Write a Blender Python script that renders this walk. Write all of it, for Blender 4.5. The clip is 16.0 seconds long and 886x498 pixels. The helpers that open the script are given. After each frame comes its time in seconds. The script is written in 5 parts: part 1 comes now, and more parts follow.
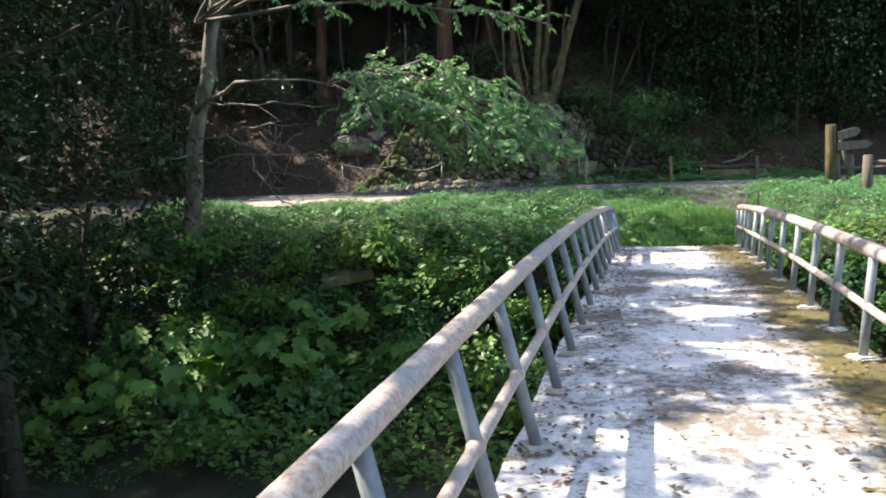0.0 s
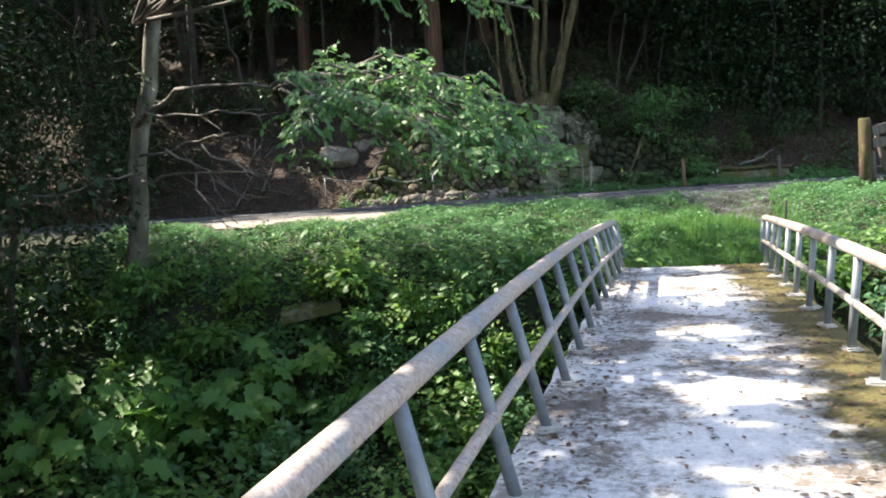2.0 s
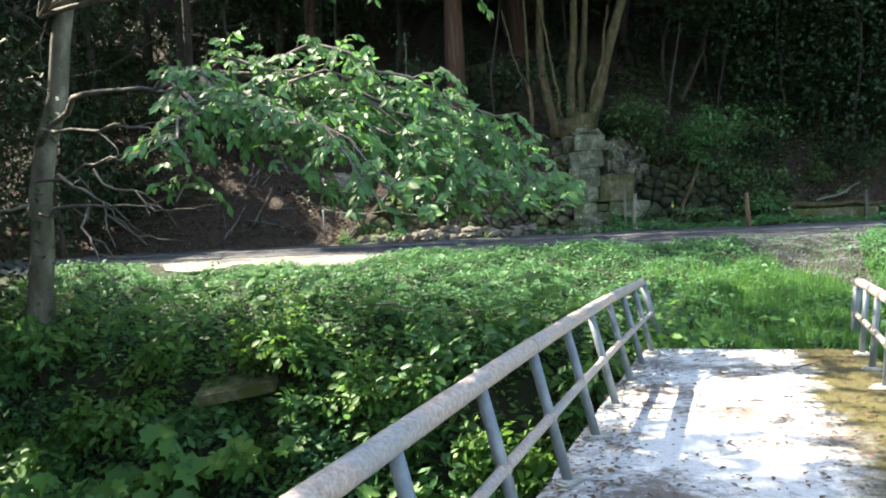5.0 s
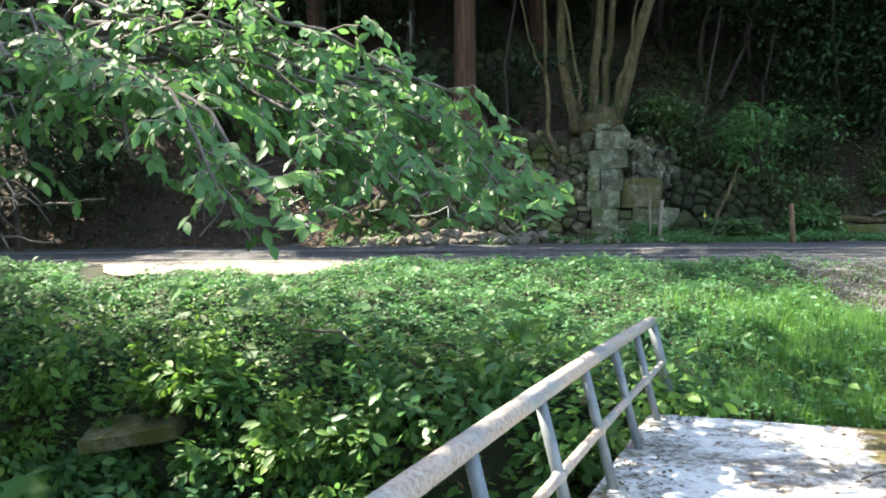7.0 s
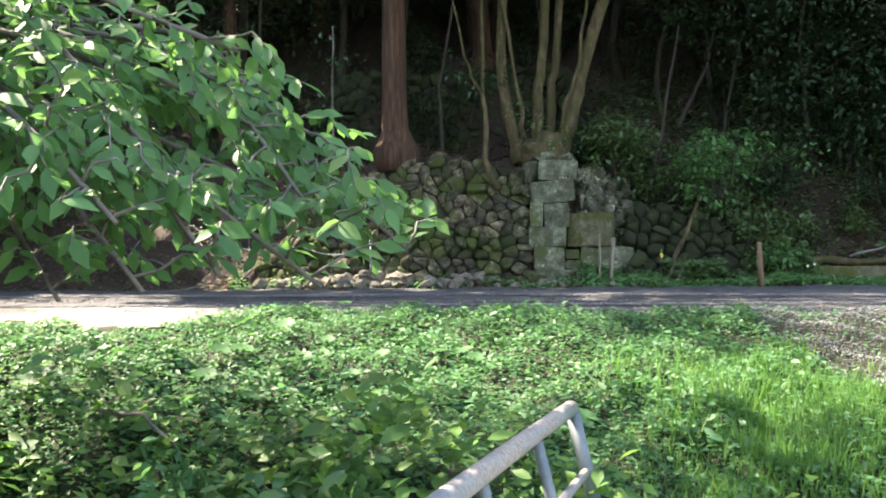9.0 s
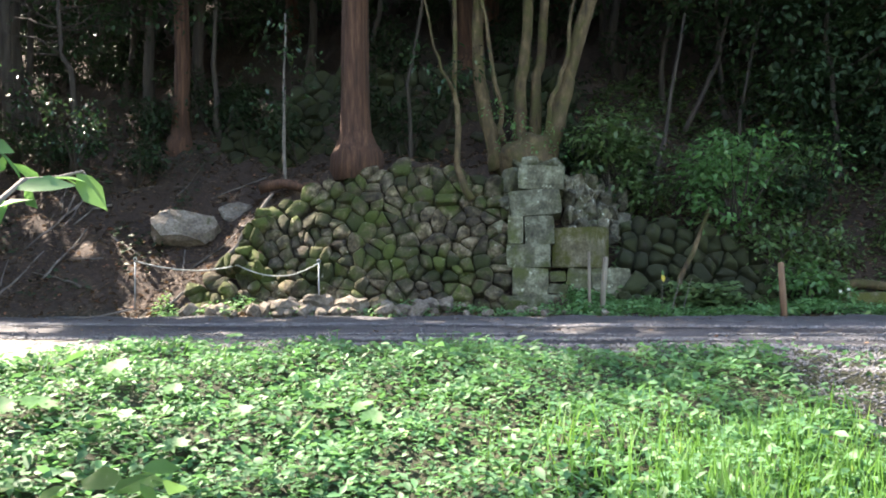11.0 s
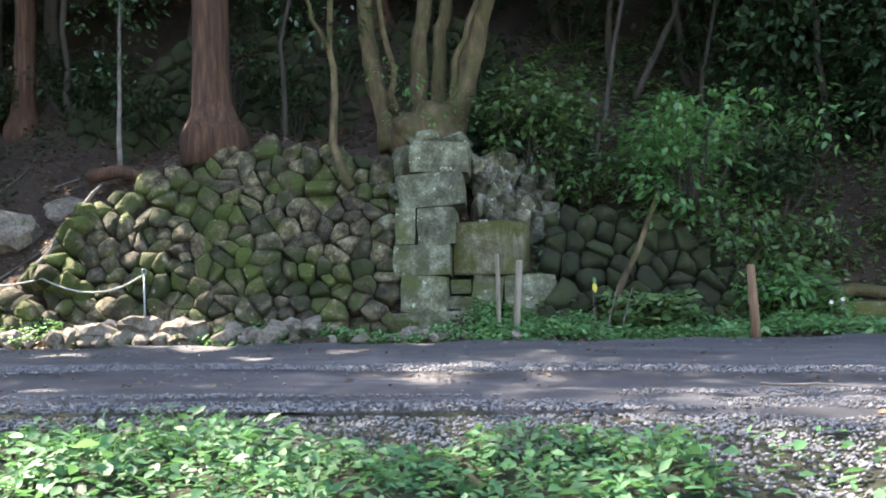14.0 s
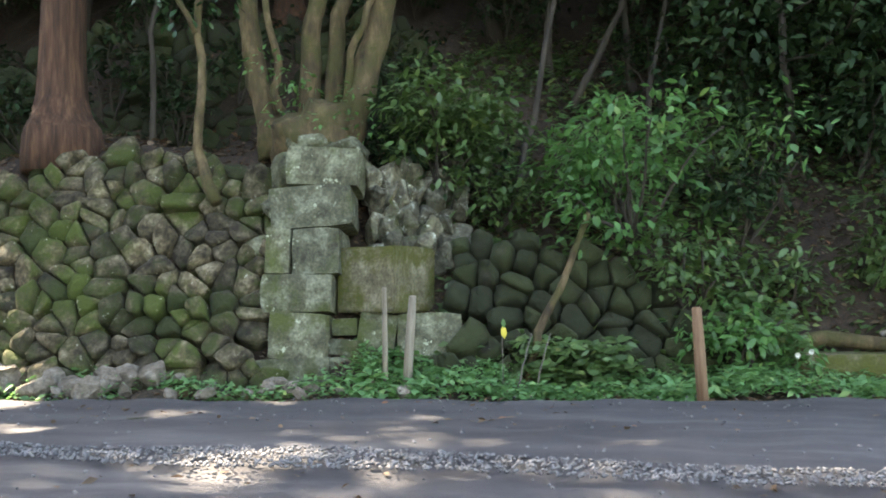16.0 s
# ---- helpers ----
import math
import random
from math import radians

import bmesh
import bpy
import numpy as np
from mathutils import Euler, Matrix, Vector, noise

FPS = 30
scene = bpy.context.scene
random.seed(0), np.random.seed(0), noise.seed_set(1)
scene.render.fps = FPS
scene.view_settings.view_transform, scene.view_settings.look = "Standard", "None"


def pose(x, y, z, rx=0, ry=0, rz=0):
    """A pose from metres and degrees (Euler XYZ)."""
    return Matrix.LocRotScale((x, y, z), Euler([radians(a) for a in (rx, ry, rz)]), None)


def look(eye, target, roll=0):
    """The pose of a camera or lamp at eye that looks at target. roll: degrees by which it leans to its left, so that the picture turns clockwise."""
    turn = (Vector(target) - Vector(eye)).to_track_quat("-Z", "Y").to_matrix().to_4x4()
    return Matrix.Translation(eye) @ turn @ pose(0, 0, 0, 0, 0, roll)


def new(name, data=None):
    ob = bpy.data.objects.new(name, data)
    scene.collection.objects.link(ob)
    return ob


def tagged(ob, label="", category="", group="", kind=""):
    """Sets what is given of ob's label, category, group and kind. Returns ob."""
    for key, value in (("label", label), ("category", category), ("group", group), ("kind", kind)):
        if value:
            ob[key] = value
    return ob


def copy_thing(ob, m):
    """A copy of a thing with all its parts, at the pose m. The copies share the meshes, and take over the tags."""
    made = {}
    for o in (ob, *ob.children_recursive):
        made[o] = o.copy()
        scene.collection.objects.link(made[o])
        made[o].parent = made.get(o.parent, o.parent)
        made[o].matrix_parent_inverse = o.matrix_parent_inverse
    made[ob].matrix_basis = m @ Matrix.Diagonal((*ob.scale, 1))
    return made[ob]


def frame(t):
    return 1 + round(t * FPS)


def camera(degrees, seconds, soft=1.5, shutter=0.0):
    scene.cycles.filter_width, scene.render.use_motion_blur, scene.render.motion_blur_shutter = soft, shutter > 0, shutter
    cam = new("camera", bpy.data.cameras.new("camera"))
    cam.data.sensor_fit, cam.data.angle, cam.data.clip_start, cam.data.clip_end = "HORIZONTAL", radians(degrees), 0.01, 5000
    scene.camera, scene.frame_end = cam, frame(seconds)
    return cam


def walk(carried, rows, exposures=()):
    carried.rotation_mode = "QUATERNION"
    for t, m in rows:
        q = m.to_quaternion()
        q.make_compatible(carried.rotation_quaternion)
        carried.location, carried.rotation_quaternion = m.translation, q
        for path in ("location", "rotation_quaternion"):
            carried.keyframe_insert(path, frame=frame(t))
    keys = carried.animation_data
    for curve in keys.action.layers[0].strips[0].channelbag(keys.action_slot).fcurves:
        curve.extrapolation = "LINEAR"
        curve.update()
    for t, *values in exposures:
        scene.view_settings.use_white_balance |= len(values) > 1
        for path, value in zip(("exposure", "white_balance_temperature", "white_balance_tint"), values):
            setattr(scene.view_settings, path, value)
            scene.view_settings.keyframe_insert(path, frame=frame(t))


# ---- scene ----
cam = camera(55.1, 16.0, soft=1.9)
METRES, EYE, TILT, LEAN, TURN = 20.0, 1.4, -5.3, 2.0, 0.0
ROWS = [
    (0.0, 0.0, 0.0, 0.0, -0.0, 0.0, -0.0),
    (0.5, 0.01, 0.0284, 0.0035, -0.55, -0.48, 0.52),
    (1.0, 0.0164, 0.0555, 0.0089, 0.4, 1.82, 1.31),
    (1.5, 0.0265, 0.084, 0.0119, 0.91, 1.54, 1.93),
    (2.0, 0.034, 0.113, 0.0153, 1.12, 0.48, 1.54),
    (2.5, 0.0446, 0.1428, 0.0189, -1.1, 2.14, 1.61),
    (3.0, 0.053, 0.1717, 0.0215, 1.09, 1.64, 1.96),
    (5.5, 0.098, 0.3282, 0.0423, 7.38, 2.44, -0.17),
    (6.0, 0.1046, 0.3589, 0.0459, 9.91, 2.23, -0.77),
    (6.5, 0.11, 0.3908, 0.0504, 10.02, 2.41, -1.52),
    (7.0, 0.1178, 0.4202, 0.0538, 7.56, 2.17, -1.79),
    (7.5, 0.1205, 0.4513, 0.0575, 6.12, 3.68, -2.0),
    (8.0, 0.1286, 0.4803, 0.0595, 5.91, 3.5, -1.91),
    (8.5, 0.1346, 0.513, 0.0621, 5.56, 5.28, -1.75),
    (9.0, 0.145, 0.5452, 0.0633, 5.3, 4.97, -1.83),
    (11.5, 0.1873, 0.7072, 0.0742, 6.58, 6.87, -2.18),
    (12.0, 0.1971, 0.7382, 0.0768, 6.07, 6.85, -1.36),
    (12.5, 0.2057, 0.768, 0.0812, 7.43, 8.5, -1.2),
    (13.0, 0.2171, 0.7964, 0.0849, 7.44, 7.6, -1.39),
    (13.5, 0.2253, 0.822, 0.0909, 7.78, 7.81, -1.25),
    (14.0, 0.2352, 0.8492, 0.0966, 5.83, 6.54, -1.13),
    (14.5, 0.2451, 0.8733, 0.1007, 5.82, 4.62, -1.37),
    (15.0, 0.2529, 0.8995, 0.1062, 4.18, 6.03, -1.54),
    (15.5, 0.2643, 0.925, 0.1095, 2.64, 6.2, -1.22),
    (16.0, 0.2712, 0.9525, 0.1137, 3.92, 8.14, -1.84),
]
walk(cam, [(t, pose(0, 0, EYE, TILT, LEAN, TURN) @ pose(METRES * x, METRES * y, METRES * z, 90 + pitch, roll, yaw)) for t, x, y, z, yaw, pitch, roll in ROWS],
     exposures=[(0.0, 1.88, 7400, 14), (3.0, 2.17, 7500, 12), (6.0, 2.36, 7400, 6), (9.0, 2.68, 8000, 12), (12.5, 2.95, 7400, 18), (14.5, 3.2, 7500, 16), (16.0, 3.42, 8600, 14)])

# ---- light ----
SUN_EL, SUN_AZ = 48.0, 289.0      # the sun stands high to the left, a little ahead
world = bpy.data.worlds.new("sky")
scene.world = world
world.use_nodes = True
wn = world.node_tree.nodes
sky = wn.new("ShaderNodeTexSky")
sky.sky_type, sky.sun_disc = "NISHITA", False
sky.sun_elevation, sky.sun_rotation = radians(SUN_EL), radians(SUN_AZ)
wn["Background"].inputs["Strength"].default_value = 0.15
world.node_tree.links.new(sky.outputs[0], wn["Background"].inputs["Color"])
sun_data = bpy.data.lights.new("sun", "SUN")
sun_data.energy, sun_data.angle, sun_data.color = 4.6, radians(0.5), (1.0, 0.965, 0.91)
sun_ob = new("sun", sun_data)
SUN_DIR = Vector((math.sin(radians(SUN_AZ)) * math.cos(radians(SUN_EL)),
                  math.cos(radians(SUN_AZ)) * math.cos(radians(SUN_EL)), math.sin(radians(SUN_EL))))
sun_ob.matrix_world = look(SUN_DIR * 60, (0, 0, 0))

rng = np.random.default_rng(7)


# ---- materials ----
def material(name):
    m = bpy.data.materials.new(name)
    m.use_nodes = True
    return m, m.node_tree.nodes, m.node_tree.links, m.node_tree.nodes["Principled BSDF"]


def noise_node(n, l, scale, detail=6.0, rough=0.6, coords="Object", stretch=None):
    if coords == "World":
        out = n.new("ShaderNodeNewGeometry").outputs["Position"]
    else:
        out = n.new("ShaderNodeTexCoord").outputs[coords]
    if stretch:
        mp = n.new("ShaderNodeMapping")
        mp.inputs["Scale"].default_value = stretch
        l.new(out, mp.inputs["Vector"])
        out = mp.outputs[0]
    t = n.new("ShaderNodeTexNoise")
    t.inputs["Scale"].default_value, t.inputs["Detail"].default_value, t.inputs["Roughness"].default_value = scale, detail, rough
    l.new(out, t.inputs["Vector"])
    return t.outputs["Fac"]


def ramp(n, l, fac, stops):
    r = n.new("ShaderNodeValToRGB")
    while len(r.color_ramp.elements) < len(stops):
        r.color_ramp.elements.new(0.5)
    for e, (p, c) in zip(r.color_ramp.elements, stops):
        e.position, e.color = p, (*c, 1)
    l.new(fac, r.inputs["Fac"])
    return r.outputs["Color"]


def mix(n, l, fac, a, b, mode="MIX"):
    m = n.new("ShaderNodeMix")
    m.data_type, m.blend_type = "RGBA", mode
    for sock, v in ((m.inputs["Factor"], fac), (m.inputs["A"], a), (m.inputs["B"], b)):
        if isinstance(v, (int, float)):
            sock.default_value = v
        elif isinstance(v, tuple):
            sock.default_value = (*v, 1)
        else:
            l.new(v, sock)
    return m.outputs["Result"]


def bump(n, l, bsdf, fac, strength=0.5, distance=0.02):
    b = n.new("ShaderNodeBump")
    b.inputs["Strength"].default_value, b.inputs["Distance"].default_value = strength, distance
    l.new(fac, b.inputs["Height"])
    l.new(b.outputs[0], bsdf.inputs["Normal"])


def leaf_material(name, dark, light, rough=0.42, through_light=0.35, island=True, gloss=0.5):
    m, n, l, b = material(name)
    if island:
        g = n.new("ShaderNodeNewGeometry")
        rnd = g.outputs["Random Per Island"]
    else:
        g = n.new("ShaderNodeObjectInfo")
        rnd = g.outputs["Random"]
    c = ramp(n, l, rnd, [(0.0, dark), (0.55, tuple((a + e) / 2 for a, e in zip(dark, light))), (0.93, light),
                         (1.0, (light[0] * 1.9, light[1] * 1.15, light[2] * 1.0))])
    patch = noise_node(n, l, 0.9, 3)
    c = mix(n, l, patch, c, mix(n, l, 0.5, c, (0.0, 0.02, 0.0), "MIX"))
    vein = noise_node(n, l, 60, 2)
    c = mix(n, l, 0.25, c, mix(n, l, vein, c, light), "MIX")
    l.new(c, b.inputs["Base Color"])
    b.inputs["Roughness"].default_value = rough
    b.inputs["Specular IOR Level"].default_value = gloss
    tr = n.new("ShaderNodeBsdfTranslucent")
    l.new(mix(n, l, 0.5, c, (light[0] * 1.6, light[1] * 1.4, light[2])), tr.inputs["Color"])
    ms = n.new("ShaderNodeMixShader")
    ms.inputs[0].default_value = through_light
    l.new(b.outputs[0], ms.inputs[1])
    l.new(tr.outputs[0], ms.inputs[2])
    l.new(ms.outputs[0], n["Material Output"].inputs["Surface"])
    return m


def simple(name, stops, scale, rough=0.8, bump_s=0.5, bump_d=0.02, bump_scale=None, stretch=None, metal=0.0, coords="Object", moss=None, vary=0.0, lichen=None, grain=0.35):
    """A surface of two noises: broad colour patches and fine grain; moss: (colour, share) grown over it."""
    m, n, l, b = material(name)
    big = noise_node(n, l, scale, 8, 0.65, coords, stretch)
    c = ramp(n, l, big, stops)
    fine = noise_node(n, l, bump_scale or scale * 9, 6, 0.7, coords, stretch)
    c = mix(n, l, grain, c, mix(n, l, ramp(n, l, fine, [(0.35, (0, 0, 0)), (0.65, (1, 1, 1))]) if grain > .35 else fine, (0.0, 0.0, 0.0), c), "MIX")
    if moss:
        col, share, size = moss
        place = n.new("ShaderNodeNewGeometry")
        tex = n.new("ShaderNodeTexNoise")
        tex.inputs["Scale"].default_value, tex.inputs["Detail"].default_value, tex.inputs["Roughness"].default_value = size, 7, 0.68
        l.new(place.outputs["Position"], tex.inputs["Vector"])
        f = tex.outputs["Fac"]
        mask = ramp(n, l, f, [(1 - share - 0.06, (0, 0, 0)), (1 - share + 0.06, (1, 1, 1))])
        mcol = mix(n, l, fine, tuple(v * 0.5 for v in col), tuple(v * 1.5 for v in col))
        c = mix(n, l, mask, c, mcol)
    if lichen:
        lcol, lshare, lsize = lichen
        spots = noise_node(n, l, lsize, 4, 0.75, "World")
        c = mix(n, l, ramp(n, l, spots, [(1 - lshare - .02, (0, 0, 0)), (1 - lshare + .02, (1, 1, 1))]), c, lcol)
    if vary:
        oi = n.new("ShaderNodeObjectInfo")
        c = mix(n, l, 1.0, c, ramp(n, l, oi.outputs["Random"], [(0, (1 - vary,) * 3), (1, (1 + vary * 0.6, 1 + vary * 0.55, 1 + vary * 0.45))]), "MULTIPLY")
    l.new(c, b.inputs["Base Color"])
    b.inputs["Roughness"].default_value, b.inputs["Metallic"].default_value = rough, metal
    bump(n, l, b, fine, bump_s, bump_d)
    return m


def ground_material():
    """Soil under the plants, brown leaf litter on the hill, told apart by the lie of the land."""
    m, n, l, b = material("forest_soil")
    tc = n.new("ShaderNodeTexCoord")
    sep = n.new("ShaderNodeSeparateXYZ")
    l.new(tc.outputs["Object"], sep.inputs[0])
    big, fine, tiny = noise_node(n, l, 1.1, 6), noise_node(n, l, 14, 8, 0.75), noise_node(n, l, 55, 4, 0.7)
    litter = ramp(n, l, fine, [(0.3, (0.011, 0.006, 0.004)), (0.48, (0.038, 0.022, 0.014)), (0.62, (0.08, 0.047, 0.031)), (0.75, (0.16, 0.11, 0.078))])
    soil = ramp(n, l, fine, [(0.3, (0.014, 0.016, 0.008)), (0.6, (0.05, 0.06, 0.024)), (0.8, (0.09, 0.11, 0.045))])
    edge = n.new("ShaderNodeMapRange")
    edge.inputs[1].default_value, edge.inputs[2].default_value = 26.2, 27.2
    l.new(sep.outputs["Y"], edge.inputs[0])
    c = mix(n, l, edge.outputs[0], soil, litter)
    c = mix(n, l, 0.5, c, mix(n, l, big, (0.01, 0.01, 0.006), c))
    l.new(c, b.inputs["Base Color"])
    b.inputs["Roughness"].default_value = 0.9
    bump(n, l, b, fine, 1.0, 0.05)
    return m


def deck_material():
    """Old pale concrete: dirt and dead leaves in patches, moss along the shaded edge."""
    m, n, l, b = material("weathered_deck_concrete")
    tc = n.new("ShaderNodeTexCoord")
    sep = n.new("ShaderNodeSeparateXYZ")
    l.new(tc.outputs["Object"], sep.inputs[0])
    fine, mid, big = noise_node(n, l, 38, 8, 0.75), noise_node(n, l, 5, 8, 0.7), noise_node(n, l, 0.8, 4, 0.6)
    c = ramp(n, l, fine, [(0.25, (0.3, 0.3, 0.29)), (0.45, (0.58, 0.58, 0.57)), (0.7, (0.78, 0.78, 0.77))])
    grain = noise_node(n, l, 16, 8, 0.8)
    dirt = ramp(n, l, mix(n, l, 0.42, mix(n, l, 0.45, grain, mid), big), [(0.445, (1, 1, 1)), (0.52, (0, 0, 0))])
    c = mix(n, l, dirt, c, mix(n, l, fine, (0.06, 0.05, 0.042), (0.26, 0.225, 0.19)))
    # moss share grows towards the right edge (local x from 0 to 1.85)
    mr = n.new("ShaderNodeMapRange")
    mr.inputs[1].default_value, mr.inputs[2].default_value = 0.95, 1.9
    mr.inputs[3].default_value, mr.inputs[4].default_value = -0.22, 0.30
    l.new(sep.outputs["X"], mr.inputs[0])
    add = n.new("ShaderNodeMath")
    l.new(mr.outputs[0], add.inputs[0])
    l.new(mix(n, l, 0.5, mid, big), add.inputs[1])
    mm = ramp(n, l, add.outputs[0], [(0.5, (0, 0, 0)), (0.62, (1, 1, 1))])
    c = mix(n, l, mm, c, ramp(n, l, fine, [(0.3, (0.025, 0.022, 0.008)), (0.55, (0.1, 0.085, 0.02)), (0.8, (0.26, 0.24, 0.14))]))
    l.new(c, b.inputs["Base Color"])
    b.inputs["Roughness"].default_value = 0.85
    bump(n, l, b, fine, 0.6, 0.012)
    return m


def rail_material():
    m, n, l, b = material("weathered_galvanised_pipe")
    patch, fine = noise_node(n, l, 2.2, 5, 0.6), noise_node(n, l, 45, 6, 0.75)
    zinc = ramp(n, l, fine, [(0.3, (0.2, 0.21, 0.22)), (0.7, (0.42, 0.43, 0.44))])
    rust = ramp(n, l, fine, [(0.3, (0.22, 0.155, 0.12)), (0.5, (0.43, 0.35, 0.3)), (0.7, (0.58, 0.52, 0.47))])
    msk = ramp(n, l, patch, [(0.36, (0, 0, 0)), (0.52, (1, 1, 1))])
    l.new(mix(n, l, msk, zinc, rust), b.inputs["Base Color"])
    l.new(mix(n, l, msk, (0.42,) * 3, (0.75,) * 3), b.inputs["Roughness"])
    b.inputs["Metallic"].default_value = 0.25
    bump(n, l, b, fine, 0.25, 0.004)
    return m


MOSS = (0.07, 0.12, 0.02)
M_GROUND = ground_material()
M_DECK = deck_material()
M_RAIL = rail_material()
M_POST = simple("galvanised_post", [(0.3, (0.16, 0.19, 0.21)), (0.7, (0.3, 0.34, 0.37))], 5, 0.5, 0.2, 0.003, 60, metal=0.25)
M_CONC = simple("pad_concrete", [(0.3, (0.3, 0.29, 0.26)), (0.7, (0.55, 0.54, 0.5))], 6, 0.9, 0.6, 0.01, 60, moss=(MOSS, 0.35, 4))
M_ROAD = simple("packed_dirt_road", [(0.3, (0.036, 0.036, 0.039)), (0.55, (0.08, 0.079, 0.083)), (0.75, (0.155, 0.152, 0.152))], 1.3, 0.85, 0.6, 0.02, 40, stretch=(0.35, 1.6, 1))
M_DIRT = simple("pale_dry_dirt", [(0.3, (0.17, 0.14, 0.11)), (0.7, (0.4, 0.36, 0.3))], 3, 0.9, 0.7, 0.02, 30)
M_GRAVEL = simple("grey_gravel", [(0.3, (0.07, 0.07, 0.072)), (0.7, (0.25, 0.25, 0.255))], 6, 0.9, 0.3, 0.005, 60)
M_STONE = simple("mossy_wall_stone", [(0.36, (0.028, 0.022, 0.012)), (0.5, (0.13, 0.105, 0.06)), (0.66, (0.36, 0.31, 0.21))], 7.0, 0.9, 1.0, 0.035, 26, moss=((0.046, 0.066, 0.01), 0.5, 1.6), vary=0.6, coords="World", lichen=((0.38, 0.38, 0.3), 0.33, 9), grain=0.6)
M_SLAB = simple("dressed_grey_stone", [(0.34, (0.06, 0.06, 0.034)), (0.5, (0.155, 0.16, 0.1)), (0.68, (0.35, 0.37, 0.26))], 5.0, 0.88, 0.8, 0.02, 34, moss=((0.06, 0.075, 0.018), 0.44, 1.8), vary=0.3, coords="World", lichen=((0.38, 0.42, 0.3), 0.35, 6), grain=0.6)
M_LICHEN = simple("lichen_white_stone", [(0.34, (0.06, 0.055, 0.035)), (0.5, (0.22, 0.21, 0.15)), (0.66, (0.55, 0.56, 0.47))], 6.0, 0.9, 1.0, 0.03, 26, moss=((0.06, 0.07, 0.018), 0.42, 3.0), vary=0.5, coords="World", lichen=((0.62, 0.64, 0.56), 0.38, 8), grain=0.6)
# wall stone again, its colour darkened to stand in for hillside shade
M_SHADESTONE = simple("shade_dark_mossy_stone", [(0.34, (0.012, 0.01, 0.006)), (0.5, (0.036, 0.032, 0.02)), (0.68, (0.09, 0.08, 0.055))], 6.0, 0.9, 1.0, 0.03, 28, moss=((0.022, 0.03, 0.007), 0.62, 2.2), vary=0.4, coords="World", grain=0.6)
M_BOX = simple("mossy_cut_stone", [(0.3, (0.09, 0.085, 0.045)), (0.55, (0.22, 0.2, 0.12)), (0.75, (0.4, 0.37, 0.28))], 4.5, 0.9, 0.9, 0.02, 35, moss=((0.07, 0.075, 0.012), 0.5, 2.6), coords="World", grain=0.6)
M_ROCK = simple("pale_boulder", [(0.3, (0.1, 0.082, 0.06)), (0.52, (0.25, 0.215, 0.17)), (0.72, (0.45, 0.41, 0.35))], 5, 0.9, 0.9, 0.03, 25, coords="World", moss=((0.06, 0.06, 0.02), 0.35, 2.5), grain=0.6)
M_CEDAR = simple("cedar_bark", [(0.3, (0.028, 0.013, 0.007)), (0.52, (0.1, 0.046, 0.026)), (0.72, (0.22, 0.115, 0.066))], 3.0, 0.9, 1.0, 0.03, 14, stretch=(5, 5, 0.35))
M_BARK = simple("mossy_pale_bark", [(0.3, (0.025, 0.017, 0.008)), (0.5, (0.11, 0.076, 0.036)), (0.7, (0.25, 0.185, 0.095))], 4.0, 0.9, 1.0, 0.03, 20, stretch=(2, 2, 0.6), moss=((0.065, 0.06, 0.016), 0.48, 2.5))
M_PALEBARK = simple("pale_smooth_bark", [(0.3, (0.05, 0.045, 0.035)), (0.52, (0.16, 0.145, 0.11)), (0.72, (0.34, 0.32, 0.27))], 2.2, 0.85, 0.5, 0.01, 24, stretch=(2, 2, 0.7), moss=((0.08, 0.09, 0.03), 0.4, 2.0))
M_TWIG = simple("grey_twig_bark", [(0.3, (0.07, 0.06, 0.05)), (0.7, (0.24, 0.215, 0.19))], 6, 0.85, 0.4, 0.006, 40)
M_DARKBARK = simple("dark_forest_bark", [(0.3, (0.022, 0.018, 0.014)), (0.7, (0.085, 0.068, 0.052))], 3, 0.9, 0.8, 0.02, 16, stretch=(4, 4, 0.4))
M_WOOD = simple("weathered_post_wood", [(0.3, (0.06, 0.05, 0.04)), (0.7, (0.17, 0.15, 0.115))], 4, 0.85, 0.6, 0.01, 30, stretch=(4, 4, 0.4))
M_PALEWOOD = simple("bleached_stake_wood", [(0.3, (0.16, 0.135, 0.1)), (0.7, (0.42, 0.37, 0.29))], 4, 0.85, 0.6, 0.01, 30, stretch=(4, 4, 0.4))
M_RUSTWOOD = simple("reddish_stake_wood", [(0.3, (0.14, 0.075, 0.04)), (0.7, (0.32, 0.2, 0.12))], 5, 0.85, 0.6, 0.01, 30, stretch=(4, 4, 0.4))
M_ROPE = simple("faded_rope", [(0.3, (0.3, 0.33, 0.3)), (0.7, (0.5, 0.52, 0.48))], 30, 0.8)
M_YELLOW = simple("yellow_leaf", [(0.3, (0.55, 0.42, 0.03)), (0.7, (0.7, 0.58, 0.08))], 8, 0.6)
M_PETAL = simple("cream_petal", [(0.3, (0.62, 0.62, 0.5)), (0.7, (0.8, 0.8, 0.7))], 12, 0.6)
M_WATER = simple("stream_water", [(0.3, (0.01, 0.014, 0.01)), (0.7, (0.03, 0.035, 0.025))], 1.2, 0.08, 0.3, 0.02, 5)
L_BRANCH = leaf_material("fresh_tree_leaf", (0.055, 0.16, 0.05), (0.14, 0.34, 0.11), 0.5, 0.42)
L_COVER = leaf_material("ground_cover_leaf", (0.038, 0.115, 0.045), (0.105, 0.28, 0.115), 0.6, 0.35)
L_GRASS = leaf_material("fresh_grass", (0.05, 0.14, 0.03), (0.12, 0.3, 0.07), 0.6, 0.4)
